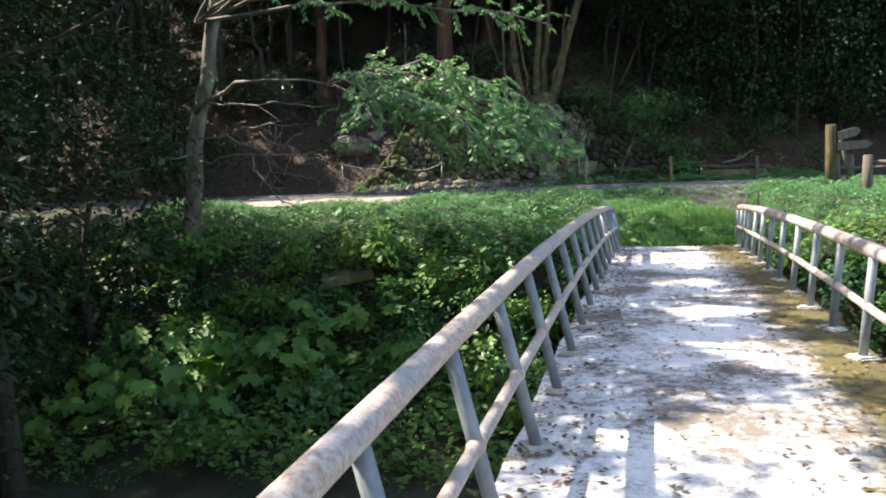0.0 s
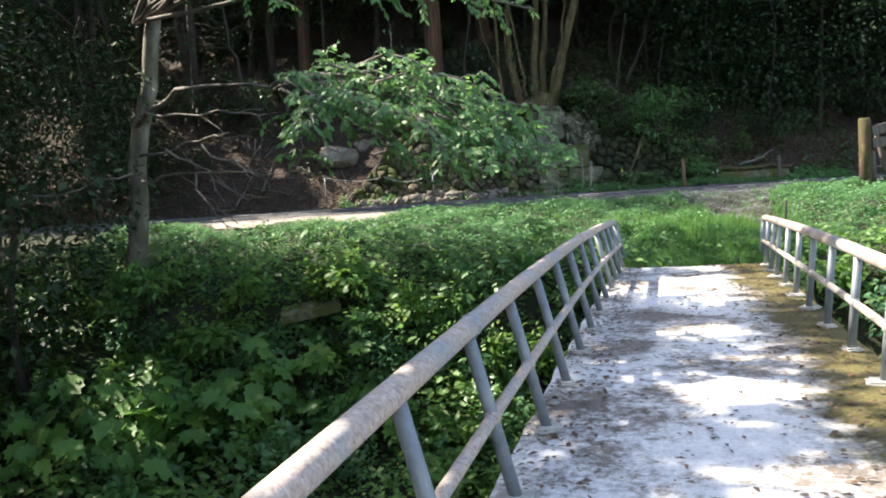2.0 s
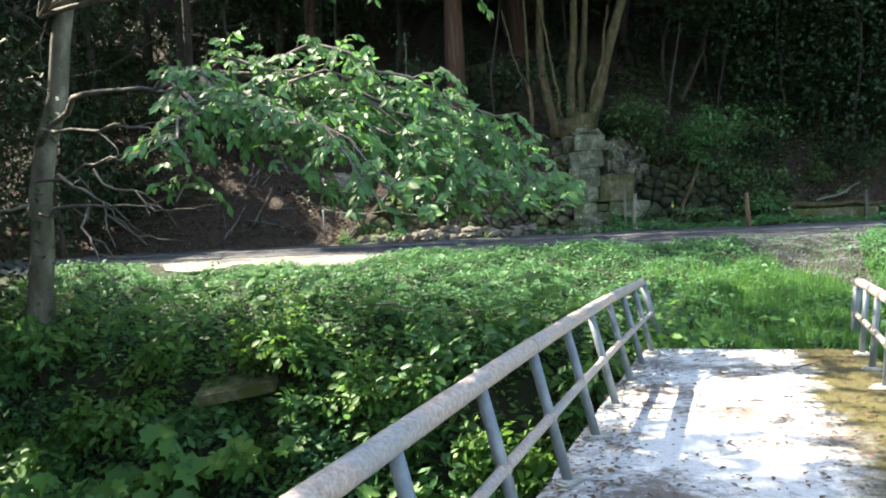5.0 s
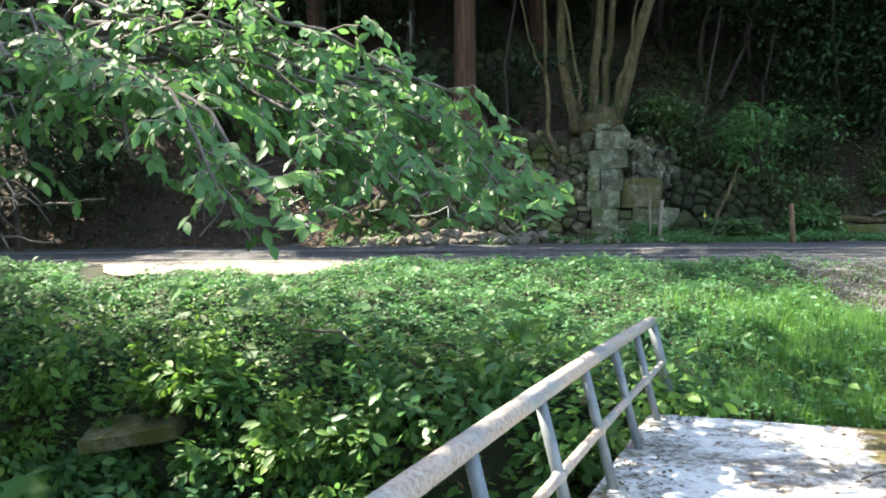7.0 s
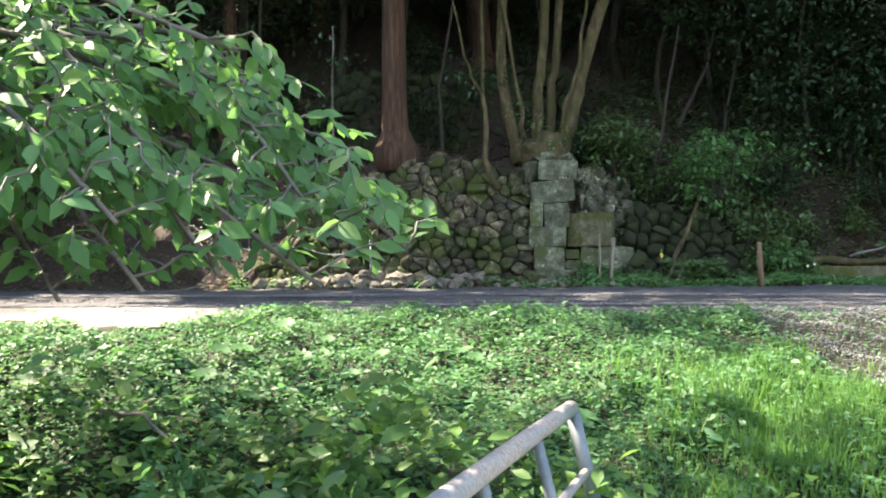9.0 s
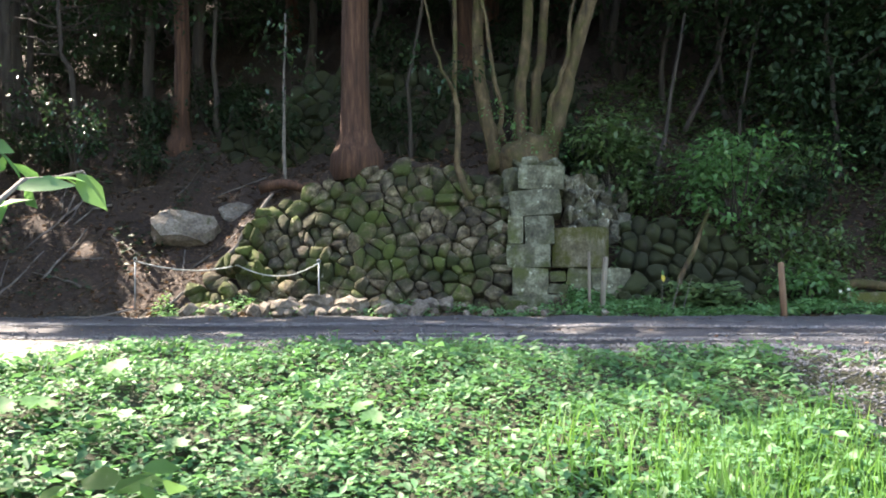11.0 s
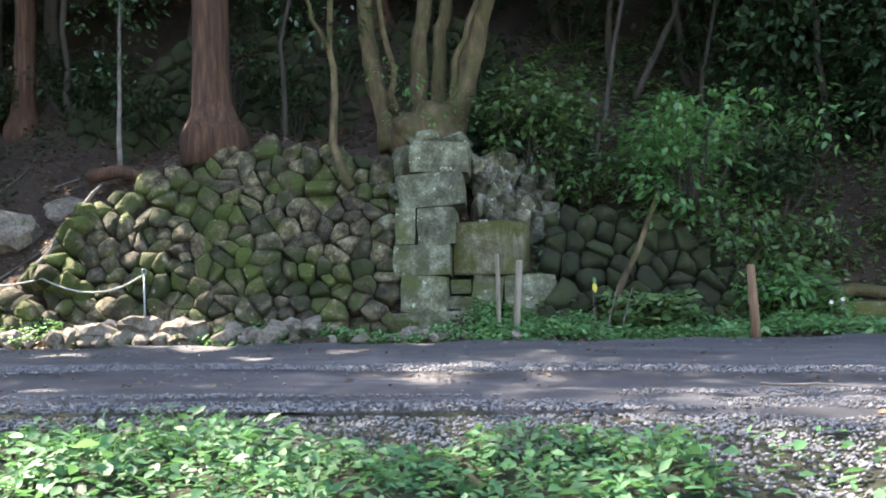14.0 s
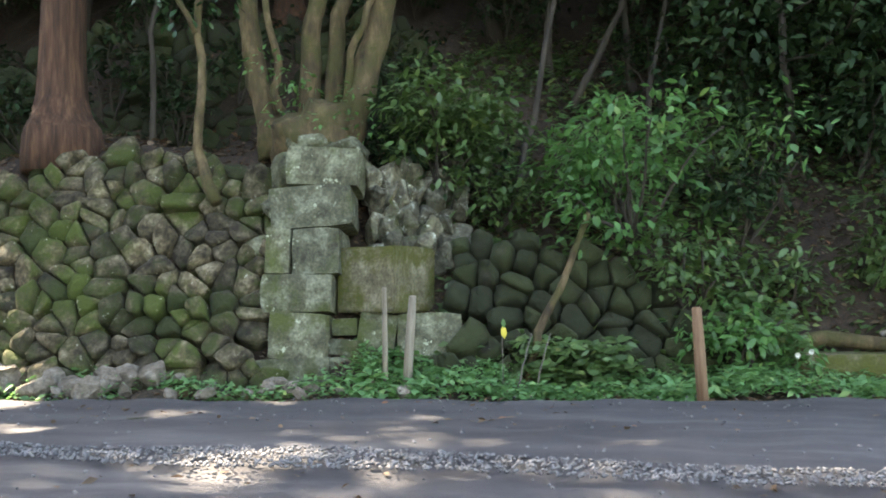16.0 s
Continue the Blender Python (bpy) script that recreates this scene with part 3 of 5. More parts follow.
def fitted_stone(p, poly, mat, g, bulge):
    """One stone of such a wall: corners worn off, its face swelling and turned a little; z along the wall's height."""
    c = np.mean(poly, 0)
    size = np.linalg.norm(np.array(poly) - c, axis=1).mean()
    ring = []
    for k, v in enumerate(poly):
        for o in (poly[k - 1], poly[(k + 1) % len(poly)]):
            ring.append(v + (o - v) * min(.22, .22 * size / max(np.linalg.norm(o - v), 1e-6)))
    ring = [r for k, r in enumerate(ring) if np.linalg.norm(r - ring[k - 1]) > .012]
    tx, tz, out = g.normal(0, .25), g.normal(0, .27), bulge * g.uniform(.3, 1.3)
    bm = bmesh.new()
    rows = []
    for scale, w in ((1.0, -.24), (.97 - .006 / size, -.05), (.92, .35), (.62, .95)):
        row = []
        for v in ring:
            u = (v - c) * scale * (1 + g.normal(0, .05)) + c - p
            y = -(w if w < 0 else out * w * g.uniform(.6, 1.3)) - (tx * u[0] + tz * u[1]) * (w > -.1)
            row.append(bm.verts.new((u[0], y, u[1])))
        rows.append(row)
    mid = bm.verts.new((c[0] - p[0], -out, c[1] - p[1]))
    n = len(ring)
    for r0, r1 in zip(rows, rows[1:]):
        for k in range(n):
            bm.faces.new((r0[k], r0[(k + 1) % n], r1[(k + 1) % n], r1[k]))
    for k in range(n):
        bm.faces.new((rows[-1][k], rows[-1][(k + 1) % n], mid))
    bmesh.ops.recalc_face_normals(bm, faces=bm.faces[:])
    me = bpy.data.meshes.new("stone")
    bm.to_mesh(me)
    bm.free()
    me.materials.append(mat)
    me.polygons.foreach_set("use_smooth", [True] * len(me.polygons))
    return me


def stone_wall(name, x0, x1, z1, top, face, cell, label, mat, tilt=26, seed=3, bulge=.05, z0=.78, loose=0.0):
    """Dry-laid rubble leaning back against the hill; top(x) gives its upper edge."""
    g = np.random.default_rng(seed)
    root = empty(name, ((x0 + x1) / 2, float(face(z0)), z0), label, "stone wall")
    inv = Matrix.Translation(root.location).inverted()
    k = math.cos(radians(tilt))
    for p, poly in stone_cells(x0, x1, 0, (z1 - z0) / k, cell, g):
        z = z0 + p[1] * k
        if not x0 < p[0] < x1 or z > top(p[0]) + g.normal(0, .04) or z < z0 - .05:
            continue
        m = pose(p[0], float(face(z)) + g.normal(0, .04 + loose), z, -tilt + g.normal(0, 2 + 60 * loose), g.normal(0, 2 + 60 * loose), 0)
        share("stone", fitted_stone(p, poly, mat, g, bulge), root, inv @ m)
    return root


# ---- foliage makers ----
def clump_leaves(centres, radii, per, size, g, squash=0.7, droop=0.35):
    """Places, ways and normals for leaves round clump centres."""
    n = len(centres) * per
    c = np.repeat(np.asarray(centres, float), per, 0)
    r = np.repeat(np.asarray(radii, float), per)
    d = unit(g.normal(0, 1, (n, 3)))
    p = c + d * (r * g.uniform(.35, 1, n) ** 0.6)[:, None] * np.array([1, 1, squash])
    way = unit(d * np.array([1, 1, .4]) + g.normal(0, .4, (n, 3)) - np.array([0, 0, droop]))
    nor = unit(d * .5 + g.normal(0, .35, (n, 3)) + np.array([0, 0, 1.0]))
    return p, way, nor, size * g.uniform(.65, 1.25, n)


GAPS = [((-4.6, 24.7, .78), .7), ((-3.1, 23.9, .78), .6), ((-1.4, 21.2, .75), .8), ((-2.2, 21.6, .75), .8), ((-4.4, 23.2, .78), .9), ((-3.2, 22.3, .75), .7), ((-1.54, 27.6, 2.09), .5), ((-1.88, 27.2, 1.5), .45), ((.64, 27, 1.1), .4),
        ((.31, 28.7, 3.5), .3), ((2.1, 24.9, .8), .25), ((3.87, 23.7, .8), .22), ((-.64, 26.8, .8), .35), ((-3.03, 28.6, 2.4), .4), ((2.05, 5.6, .1), .3), ((.95, 3.95, .1), .22), ((1.45, 3.9, .1), .3), ((2.1, 4.1, .1), .3), ((1.7, 3.2, .1), .3), ((-3.6, 29.2, 2.6), .25), ((-2.6, 29.6, 3.2), .25), ((-4.4, 28.2, 1.4), .25), ((-1.6, 28.2, 2.2), .35), ((-2.8, 27.4, .9), .35), ((-.3, 27.3, 1.0), .35), ((-6.0, 29.0, 2.2), .25), ((-4.1, 28.2, 4.0), .22), ((-5.0, 28.4, 5.0), .2), ((-.4, 25.9, .8), .3), ((1.5, 25.2, .8), .25),
        ((-1.0, 27.6, 1.4), .7), ((-1.9, 27.4, 1.0), .45), ((.5, 28.6, 3.4), .35),
        ((-4.4, 15.8, -2.4), .7), ((2.3, 7.2, .1), .3), ((2.6, 9.2, .1), .3), ((5.5, 26.9, .85), .35), ((6.6, 26.9, .85), .3), ((8.0, 27.0, .85), .4), ((-.5, 15.8, -.6), .7), ((.8, 15.5, -.6), .7), ((-.9, 16.4, -.3), .6),
        ((.8, 14, 2.2), .9), ((2.6, 5.2, .1), .55), ((1.6, 4.0, .1), .35), ((3.0, 4.2, .1), .45), ((-3.2, 28.4, 1.8), .4), ((1.0, 26.4, .8), .35),
        ((3.4, 28.6, 5.2), .3), ((1.3, 2.4, .1), .3), ((2.5, 2.9, .1), .5), ((4.2, 24.0, .8), .2)]


FLECK = np.random.default_rng(77)
GAPS += [((float(a), float(b), float(lz(a, b))), float(r)) for a, b, r in zip(FLECK.uniform(-3.4, .9, 34), FLECK.uniform(26.7, 28.6, 34), FLECK.uniform(.18, .5, 34))]
GAPS += [((float(a), float(b), .8), float(r)) for a, b, r in zip(FLECK.uniform(-6, 7, 16), FLECK.uniform(22.5, 26.6, 16), FLECK.uniform(.08, .25, 16))]


def open_gaps(p):
    """True for leaves that leave the gaps in the canopy open to the sun."""
    keep = np.ones(len(p), bool)
    s = np.array(SUN_DIR)
    for q, r in GAPS:
        v = p - np.array(q)
        along = v @ s
        keep &= ~((np.linalg.norm(v - along[:, None] * s, axis=1) < r) & (along > 3.5))
    return keep


def broad_tree(x, y, height, spread, crown_from, seed, mat=L_SHADED, bark=M_DARKBARK, radius=0.16, clumps=46, per=46, size=0.3, lean=(0, 0), label="tall evergreen tree with a dense shade-dark crown that blocks the sun"):
    g = np.random.default_rng(seed)
    z0 = float(lz(x, y)) - .15
    root = empty("tree", (x, y, z0), label, "tree", "trees round the gully")
    top = np.array([lean[0], lean[1], height])
    bm = bmesh.new()
    pts = wander((0, 0, 0), top * .97, 12, .1, g)
    tube_into(bm, pts, [radius * (1.35 if i == 0 else 1) * (1 - .8 * i / 11) for i in range(12)], 10)
    cent, rad = [], []
    for k in range(11):
        f = g.uniform(max(.3, crown_from / height - .05), .95)
        a = pts[int(f * 11)]
        ang = g.uniform(0, math.tau)
        b = a + np.array([math.cos(ang), math.sin(ang), g.uniform(.1, .5)]) * spread * g.uniform(.6, 1)
        tube_into(bm, wander(a, b, 5, .1, g), [radius * .4 * (1 - f * .5) * (1 - .17 * i) for i in range(5)], 6)
    for k in range(clumps):
        f = g.uniform(0, 1)
        zc = crown_from + (height + .8 - crown_from) * f
        rr = spread * (1 - .55 * f) * math.sqrt(g.uniform(.05, 1))
        ang = g.uniform(0, math.tau)
        cent.append((lean[0] * zc / height + rr * math.cos(ang), lean[1] * zc / height + rr * math.sin(ang), zc))
        rad.append(g.uniform(.7, 1.3))
    part("trunk", bm, bark, root, "", True)
    p, w, nn, s = clump_leaves(cent, rad, per, size, g)
    keep = open_gaps(p + np.array([x, y, z0]))
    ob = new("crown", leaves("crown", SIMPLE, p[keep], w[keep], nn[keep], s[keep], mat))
    ob.parent = root
    return root


def cedar(height, radius, crown_from, seed, spread=1.9):
    g = np.random.default_rng(seed)
    root = empty("cedar_tree", (0, 0, 0), "straight cedar with a bare reddish trunk on the hillside", "tree", "cedars on the hillside")
    bm = bmesh.new()
    zs = [-.5, 0, .15, .4, .9, 2, 4, 7, height * .75, height]
    fl = [1.9, 1.7, 1.35, 1.15, 1.05, 1, .9, .8, .5, .08]
    tube_into(bm, [(.03 * math.sin(z), .03 * math.cos(z * 1.3), z) for z in zs], [radius * f for f in fl], 14)
    for v in bm.verts:
        a = math.atan2(v.co.y, v.co.x)
        k = 1 + .07 * math.sin(a * 5 + seed) + (.22 * max(0, math.sin(a * 4 + seed)) if v.co.z < .3 else 0)
        v.co.x, v.co.y = v.co.x * k, v.co.y * k
    part("trunk", bm, M_CEDAR, root, "", True)
    cent, rad = [], []
    for k in range(60):
        f = g.uniform(0, 1) ** 1.3
        z = crown_from + (height - crown_from) * f
        r = spread * (1 - .75 * f) * g.uniform(.3, 1)
        a = g.uniform(0, math.tau)
        cent.append((r * math.cos(a), r * math.sin(a), z))
        rad.append(g.uniform(.55, 1.0))
    p, w, nn, s = clump_leaves(cent, rad, 56, .5, g, .8, .6)
    ob = new("crown", leaves("crown", SPRAY, p, w, nn, s, L_CEDAR))
    ob.parent = root
    return root


def bush(name, radius, height, count, size, mat, seed, shape=OVAL, label="dark evergreen shrub", stems=5, stem_mat=M_DARKBARK, group="", droop=.3):
    g = np.random.default_rng(seed)
    root = empty(name, (0, 0, 0), label, "shrub", group)
    bm = bmesh.new()
    cent, rad = [], []
    for k in range(stems):
        a = g.uniform(0, math.tau)
        r = radius * g.uniform(.2, .85)
        b = np.array([r * math.cos(a), r * math.sin(a), height * g.uniform(.5, .95)])
        tube_into(bm, wander((0, 0, -.1), b, 6, .04, g), [.022 * (1 - .13 * i) for i in range(6)], 5)
        for j in range(4):
            cent.append(b * g.uniform(.6, 1.05) + g.normal(0, radius * .25, 3))
            rad.append(radius * g.uniform(.25, .42))
    part("stem", bm, stem_mat, root, "", True)
    p, w, nn, s = clump_leaves(cent, rad, max(1, count // len(cent)), size, g, .75, droop)
    ob = new("foliage", leaves("foliage", shape, p, w, nn, s, mat))
    ob.parent = root
    return root


# ---- hillside wall, rocks and pillar ----
def main_top(x):
    return float(np.interp(x, [-2.6, -2.0, -1.57, -1.1, -.1, 1, 2.2, 3.0, 3.2], [.95, 1.6, 2.3, 2.7, 3.2, 3.4, 3.25, 3.2, 3.0]))


stone_wall("retaining_wall", -1.15, 3.1, 3.6, main_top, wall_face, .25, "dry rubble retaining wall of mossy stones against the hill", M_STONE, seed=3)
stone_wall("tumbled_wall", -2.6, -1.15, 2.9, main_top, wall_face, .23, "loose tumbled end of the rubble wall in dappled sun", M_STONE, seed=8, bulge=.07, loose=.06)
stone_wall("low_wall", 4.95, 7.7, 2.5, lambda x: float(np.interp(x, [4.7, 5.6, 6.4, 7.2, 7.7], [2.35, 2.35, 2.15, 1.7, 1.1])), lambda z: 27.45 + .45 * (z - .8), .26, "low mossy rubble wall beside the track, coloured dark for shade", M_SHADESTONE, tilt=24, seed=5, bulge=.11)
stone_wall("upper_wall", -3.4, 4.2, 5.9, lambda x: float(np.interp(x, [-3.4, -2.4, -1.2, 4.2], [4.1, 5.0, 5.9, 5.9])), lambda z: 30.85 + .42 * (z - 3.7), .31, "upper terrace wall of rough mossy stones, coloured dark for shade", M_SHADESTONE, tilt=22, seed=21, z0=3.6, loose=.02)
SLABS = [cut_stone("dressed_stone", M_SLAB, k + 20, .03, .45) for k in range(5)]
BOULDERS = [rough_block("boulder", M_SLAB, k + 40, 5.0, 0.05) for k in range(4)]


def pillar():
    """A corner pier of squared stones under the many-stemmed tree."""
    root = empty("stone_pier", (3.4, 27.8, .8), "pier of squared grey stones with pale lichen", "stone pier")
    T = Matrix.Translation((-3.4, -27.8, -.8))
    g = np.random.default_rng(4)
    # dressed courses from the cap down: x and z of the lower left corner, width, height, tilt
    for x, z, w, h, ry in ((3.22, 2.8, .74, .4, 3), (3.05, 2.36, .84, .43, -4), (3.05, 1.89, .25, .47, 1), (3.31, 1.88, .48, .47, -1), (3.02, 1.5, .7, .38, 0), (3.12, 1.04, .57, .45, 2), (3.0, .72, .72, .33, -2)):
        c = z + h / 2
        share("dressed_stone", SLABS[int(g.integers(5))], root, T @ pose(x + w / 2, 27.4 + .17 * (c - .8) + .3, c, -8, ry, g.normal(0, 2)) @ Matrix.Diagonal((w * 1.03, .62, h * 1.03, 1)))
    # rounded stones that tie the pier to the wall, and the mossy cap
    for x, z, w, h in ((3.08, 3.06, .34, .46), (2.98, 2.66, .3, .26), (2.93, 2.2, .3, .3), (2.92, 1.78, .3, .3), (2.9, 1.3, .36, .34), (3.35, 3.3, .5, .22), (3.75, 3.28, .5, .2)):
        share("boulder", BOULDERS[int(g.integers(4))], root, T @ pose(x, 28.08 + .2 * (z - 2), z, g.normal(-8, 6), g.normal(0, 10), g.normal(0, 20)) @ Matrix.Diagonal((w, .5, h, 1)))
    # tall lichen-white rubble turning the corner behind the block
    rubble = [rough_block("stone", M_LICHEN, 70 + k, 3.2, .12) for k in range(5)]
    for row in range(6):
        x = 3.95 + g.uniform(-.05, .05)
        while x < 5.08 - row * .04:
            w, z = g.uniform(.09, .2), 2.0 + row * .2 + g.normal(0, .06)
            share("stone", rubble[int(g.integers(5))], root, T @ pose(x + w / 2, 28.15 + .3 * (x - 3.8) + .25 * (z - 2) + g.normal(0, .05), z, g.normal(-14, 9), g.normal(0, 16), g.normal(18, 15)) @ Matrix.Diagonal((w * 1.35, .45, g.uniform(.2, .42), 1)))
            x += w
    for x, z, w, h, y in ((3.86, 1.38, .26, .17, 27.66), (4.18, 1.3, .38, .4, 27.64), (3.88, 1.17, .42, .16, 27.6), (3.98, .96, .62, .26, 27.56), (4.68, 1.22, .66, .54, 27.66), (4.72, .88, .5, .26, 27.6)):
        share("dressed_stone", SLABS[int(g.integers(5))], root, T @ pose(x, y + .2, z, g.normal(-4, 3), g.normal(0, 3), g.normal(0, 6)) @ Matrix.Diagonal((w, .5, h, 1)))


pillar()


def stone_box():
    bm = bmesh.new()
    bmesh.ops.create_cube(bm, size=1)
    bmesh.ops.scale(bm, vec=(.7, .8, .66), verts=bm.verts[:])
    bmesh.ops.bevel(bm, geom=bm.edges[:], offset=.02, segments=2, affect="EDGES")
    bmesh.ops.subdivide_edges(bm, edges=bm.edges[:], cuts=2, use_grid_fill=True)
    for v in bm.verts:
        v.co += Vector((noise.noise(v.co * 4), noise.noise(v.co * 4 + Vector((5, 0, 0))), noise.noise(v.co * 4 + Vector((0, 5, 0))))) * .012
    ob = part("stone_block", bm, M_BOX)
    ob.matrix_world = pose(4.23, 27.95, 1.86, 0, 0, -25.5)
    tagged(ob, "large mossy squared stone block on smaller stones", "stone block")


stone_box()


def boulder(name, at, size, rot, seed, mat=M_ROCK, label="pale flat-faced boulder on the hill slope"):
    ob = new(name, cut_stone(name, mat, 200 + seed, .22, 2.0))
    ob.matrix_world = pose(*at, *rot) @ Matrix.Diagonal((*size, 1))
    tagged(ob, label, "boulder")


boulder("boulder", (-2.95, 28.62, 2.28), (1.08, .6, .56), (-22, 10, 8), 3)
boulder("boulder", (-2.1, 29.3, 2.5), (.8, .6, .5), (-30, 0, 20), 8, label="grey boulder half buried above the wall")
boulder("boulder", (.0, 27.0, .95), (.5, .4, .34), (0, 0, 20), 5, label="sunlit pale stone at the foot of the wall")
boulder("boulder", (.55, 26.95, .93), (.45, .4, .3), (0, 0, 70), 11, label="grey stone at the foot of the wall")


def rubble_heap():
    """Small stones fallen to the foot of the wall."""
    g = np.random.default_rng(58)
    root = empty("rubble_heap", (0, 27.0, .8), "pale broken stones fallen at the foot of the wall", "rubble")
    kinds = [rough_block("stone", M_ROCK, 60 + k, 3.5, .08) for k in range(4)]
    for k in range(90):
        x = g.uniform(-2.2, 2.2) if k < 70 else g.uniform(2.2, 5)
        y = g.uniform(26.72, 27.25)
        s = g.uniform(.08, .26) if k < 70 else g.uniform(.06, .14)
        share("stone", kinds[int(g.integers(4))], root, Matrix.Translation((0, -27.0, -.8)) @ pose(x, y, .8 + s * .22 + max(0, y - 27) * .4, g.uniform(0, 40), g.uniform(0, 40), g.uniform(0, 360)) @ Matrix.Diagonal((s * 1.3, s, s * .8, 1)))


rubble_heap()
boulder("boulder", (-.6, 26.95, .9), (.4, .4, .28), (0, 0, 40), 13, label="grey stone at the foot of the wall")


# ---- trees in view, and unseen ones added for shade ----
def place_cedars():
    g = np.random.default_rng(17)
    kinds = [cedar(17, .25, 5.6, 1, 2.4), cedar(15, .22, 4.6, 2, 2.4), cedar(16, .17, 4.2, 3, 2.2)]
    spots = [(.24, 28.85, 0), (-4.3, 31.5, 2), (1.9, 33, 1), (4.2, 37, 2), (11.2, 33.5, 0), (13.2, 32.0, 2), (14.2, 33.0, 1), (9.3, 36, 2), (16, 29, 0)]
    for k in range(190):
        x, y = g.uniform(-32, 36), g.uniform(35, 58)
        if all((x - a) ** 2 + (y - b) ** 2 > 2.6 for a, b, _ in spots) and not (x < -3.5 and y < 38):
            spots.append((x, y, int(g.integers(3))))
    used = set()
    for x, y, k in spots:
        m = pose(x, y, float(lz(x, y)) + (.25 if y < 29 else -.1), g.normal(0, 1.2), g.normal(0, 1.2), g.uniform(0, 360))
        if k not in used:
            used.add(k)
            kinds[k].matrix_basis = m
        else:
            copy_thing(kinds[k], m)


place_cedars()


def many_stems():
    """The tree of many mossy stems that grows from the pier."""
    g = np.random.default_rng(31)
    root = empty("multi_stem_tree", (3.35, 28.7, 3.2), "many-stemmed tree with mossy pale bark on the stone pier", "tree")
    # each stem: foot, two points on the way and its top, from the root, then its radius
    for way, r in ((((-.5, 0, .1), (-.72, 0, .95), (-.86, .1, 1.9), (-.75, .2, 5.6)), .15), (((-.42, -.1, .6), (-.45, -.12, .95), (-.6, -.1, 1.9), (-1.0, 0, 4.2)), .05),
                   (((-.15, .1, .1), (-.12, .1, 1.0), (-.06, .2, 1.9), (.15, .3, 5.8)), .14), (((.0, .15, .1), (.15, .2, 1.1), (.25, .3, 2.0), (.45, .5, 5.5)), .12),
                   (((.25, -.05, .1), (.52, -.05, .85), (.74, 0, 1.8), (1.75, .2, 5.0)), .19), (((.3, -.1, .5), (.4, -.2, 1.2), (.72, -.2, 2.0), (.9, -.1, 3.4)), .05)):
        bm = bmesh.new()
        pts = np.concatenate([wander(a, b, 6, .025, g)[:-1] for a, b in zip(way, way[1:])] + [np.array([way[-1]])])
        tube_into(bm, pts, [r * (1.35, 1.15, 1.05)[min(i, 2)] * (1 - .03 * i) for i in range(len(pts))], 12)
        part("stem", bm, M_BARK, root, "", True)
    bm = bmesh.new()
    bmesh.ops.create_icosphere(bm, subdivisions=3, radius=.5)
    for v in bm.verts:
        v.co = Vector((v.co.x * 1.05, v.co.y * .9, v.co.z * .95)) * (1 + .5 * noise.noise(v.co * 3.5))
    st = part("root_stump", bm, M_BARK, root, "mossy root stump", True)
    st.location = (0.05, -.1, .2)
    # crown above the view, made wide and dense to shade the hill
    cent = [(g.uniform(-4.2, 4.4), g.uniform(-2.6, 2), g.uniform(4.4, 7.5)) for k in range(110)]
    p, w, nn, s = clump_leaves(cent, [.9] * 110, 60, .22, g)
    keep = open_gaps(p + np.array([3.35, 28.7, 3.2]))
    ob = new("crown", leaves("crown", SIMPLE, p[keep], w[keep], nn[keep], s[keep], L_SHADED))
    ob.parent = root
    # tufts that sprout on the stems
    cent = [(-.6, -.2, 1.15), (-.1, -.3, .75), (-.35, -.35, .5), (.45, -.25, .7), (.2, -.45, .4), (.6, -.3, .35), (-.2, -.4, .95)]
    p, w, nn, s = clump_leaves(cent, [.24] * 7, 34, .08, g)
    ob = new("sprout", leaves("sprout", SIMPLE, p, w, nn, s, L_SHRUB))
    ob.parent = root
    tagged(ob, kind="stuff")


many_stems()


def slim_tree(name, pts, radius, label, mat=M_BARK, tuft=None, seed=1):
    g = np.random.default_rng(seed)
    a = np.array(pts, float)
    root = empty(name, a[0], label, "branch" if name.startswith(("fallen", "bare", "mossy")) else "tree")
    bm = bmesh.new()
    fine = []
    for p, q in zip(a, a[1:]):
        fine += list(wander(p - a[0], q - a[0], 5, radius * .5, g))[:-1]
    fine.append(a[-1] - a[0])
    tube_into(bm, fine, [radius * (1 - .6 * i / len(fine)) for i in range(len(fine))], 8)
    part("trunk", bm, mat, root, "", True)
    if tuft:
        cent, rad, per, size, leafmat = tuft
        p, w, nn, s = clump_leaves(np.array(cent, float) - a[0], [rad] * len(cent), per, size, g)
        ob = new("foliage", leaves("foliage", OVAL, p, w, nn, s, leafmat))
        ob.parent = root


slim_tree("sapling", [(2.42, 27.95, 2.7), (2.15, 28.1, 3.3), (2.1, 28.2, 4.6), (2.05, 28.4, 7.5)], .07, "slim sapling with pale mossy bark above the wall",
          tuft=([(2.0, 28.2, 4.9), (2.4, 28.1, 5.1), (1.6, 28.2, 5.3)], .4, 40, .12, L_GLOSS), seed=2)
slim_tree("sapling", [(2.1, 28.15, 4.6), (1.75, 28.2, 5.4), (1.5, 28.3, 6.6)], .035, "thin side stem of the sapling above the wall", seed=3)
slim_tree("sapling", [(-1.05, 28.6, 3.0), (-1.1, 28.7, 4.2), (-1.1, 28.8, 6.3)], .04, "thin evergreen sapling at the top of the wall", M_TWIG,
          tuft=([(-1.3, 28.6, 4.6), (-.8, 28.5, 4.9), (-1.5, 28.6, 5.3), (-1.0, 28.5, 5.7), (-.7, 28.6, 5.4), (-1.2, 28.5, 6.2)], .38, 44, .11, L_GLOSS), seed=4)
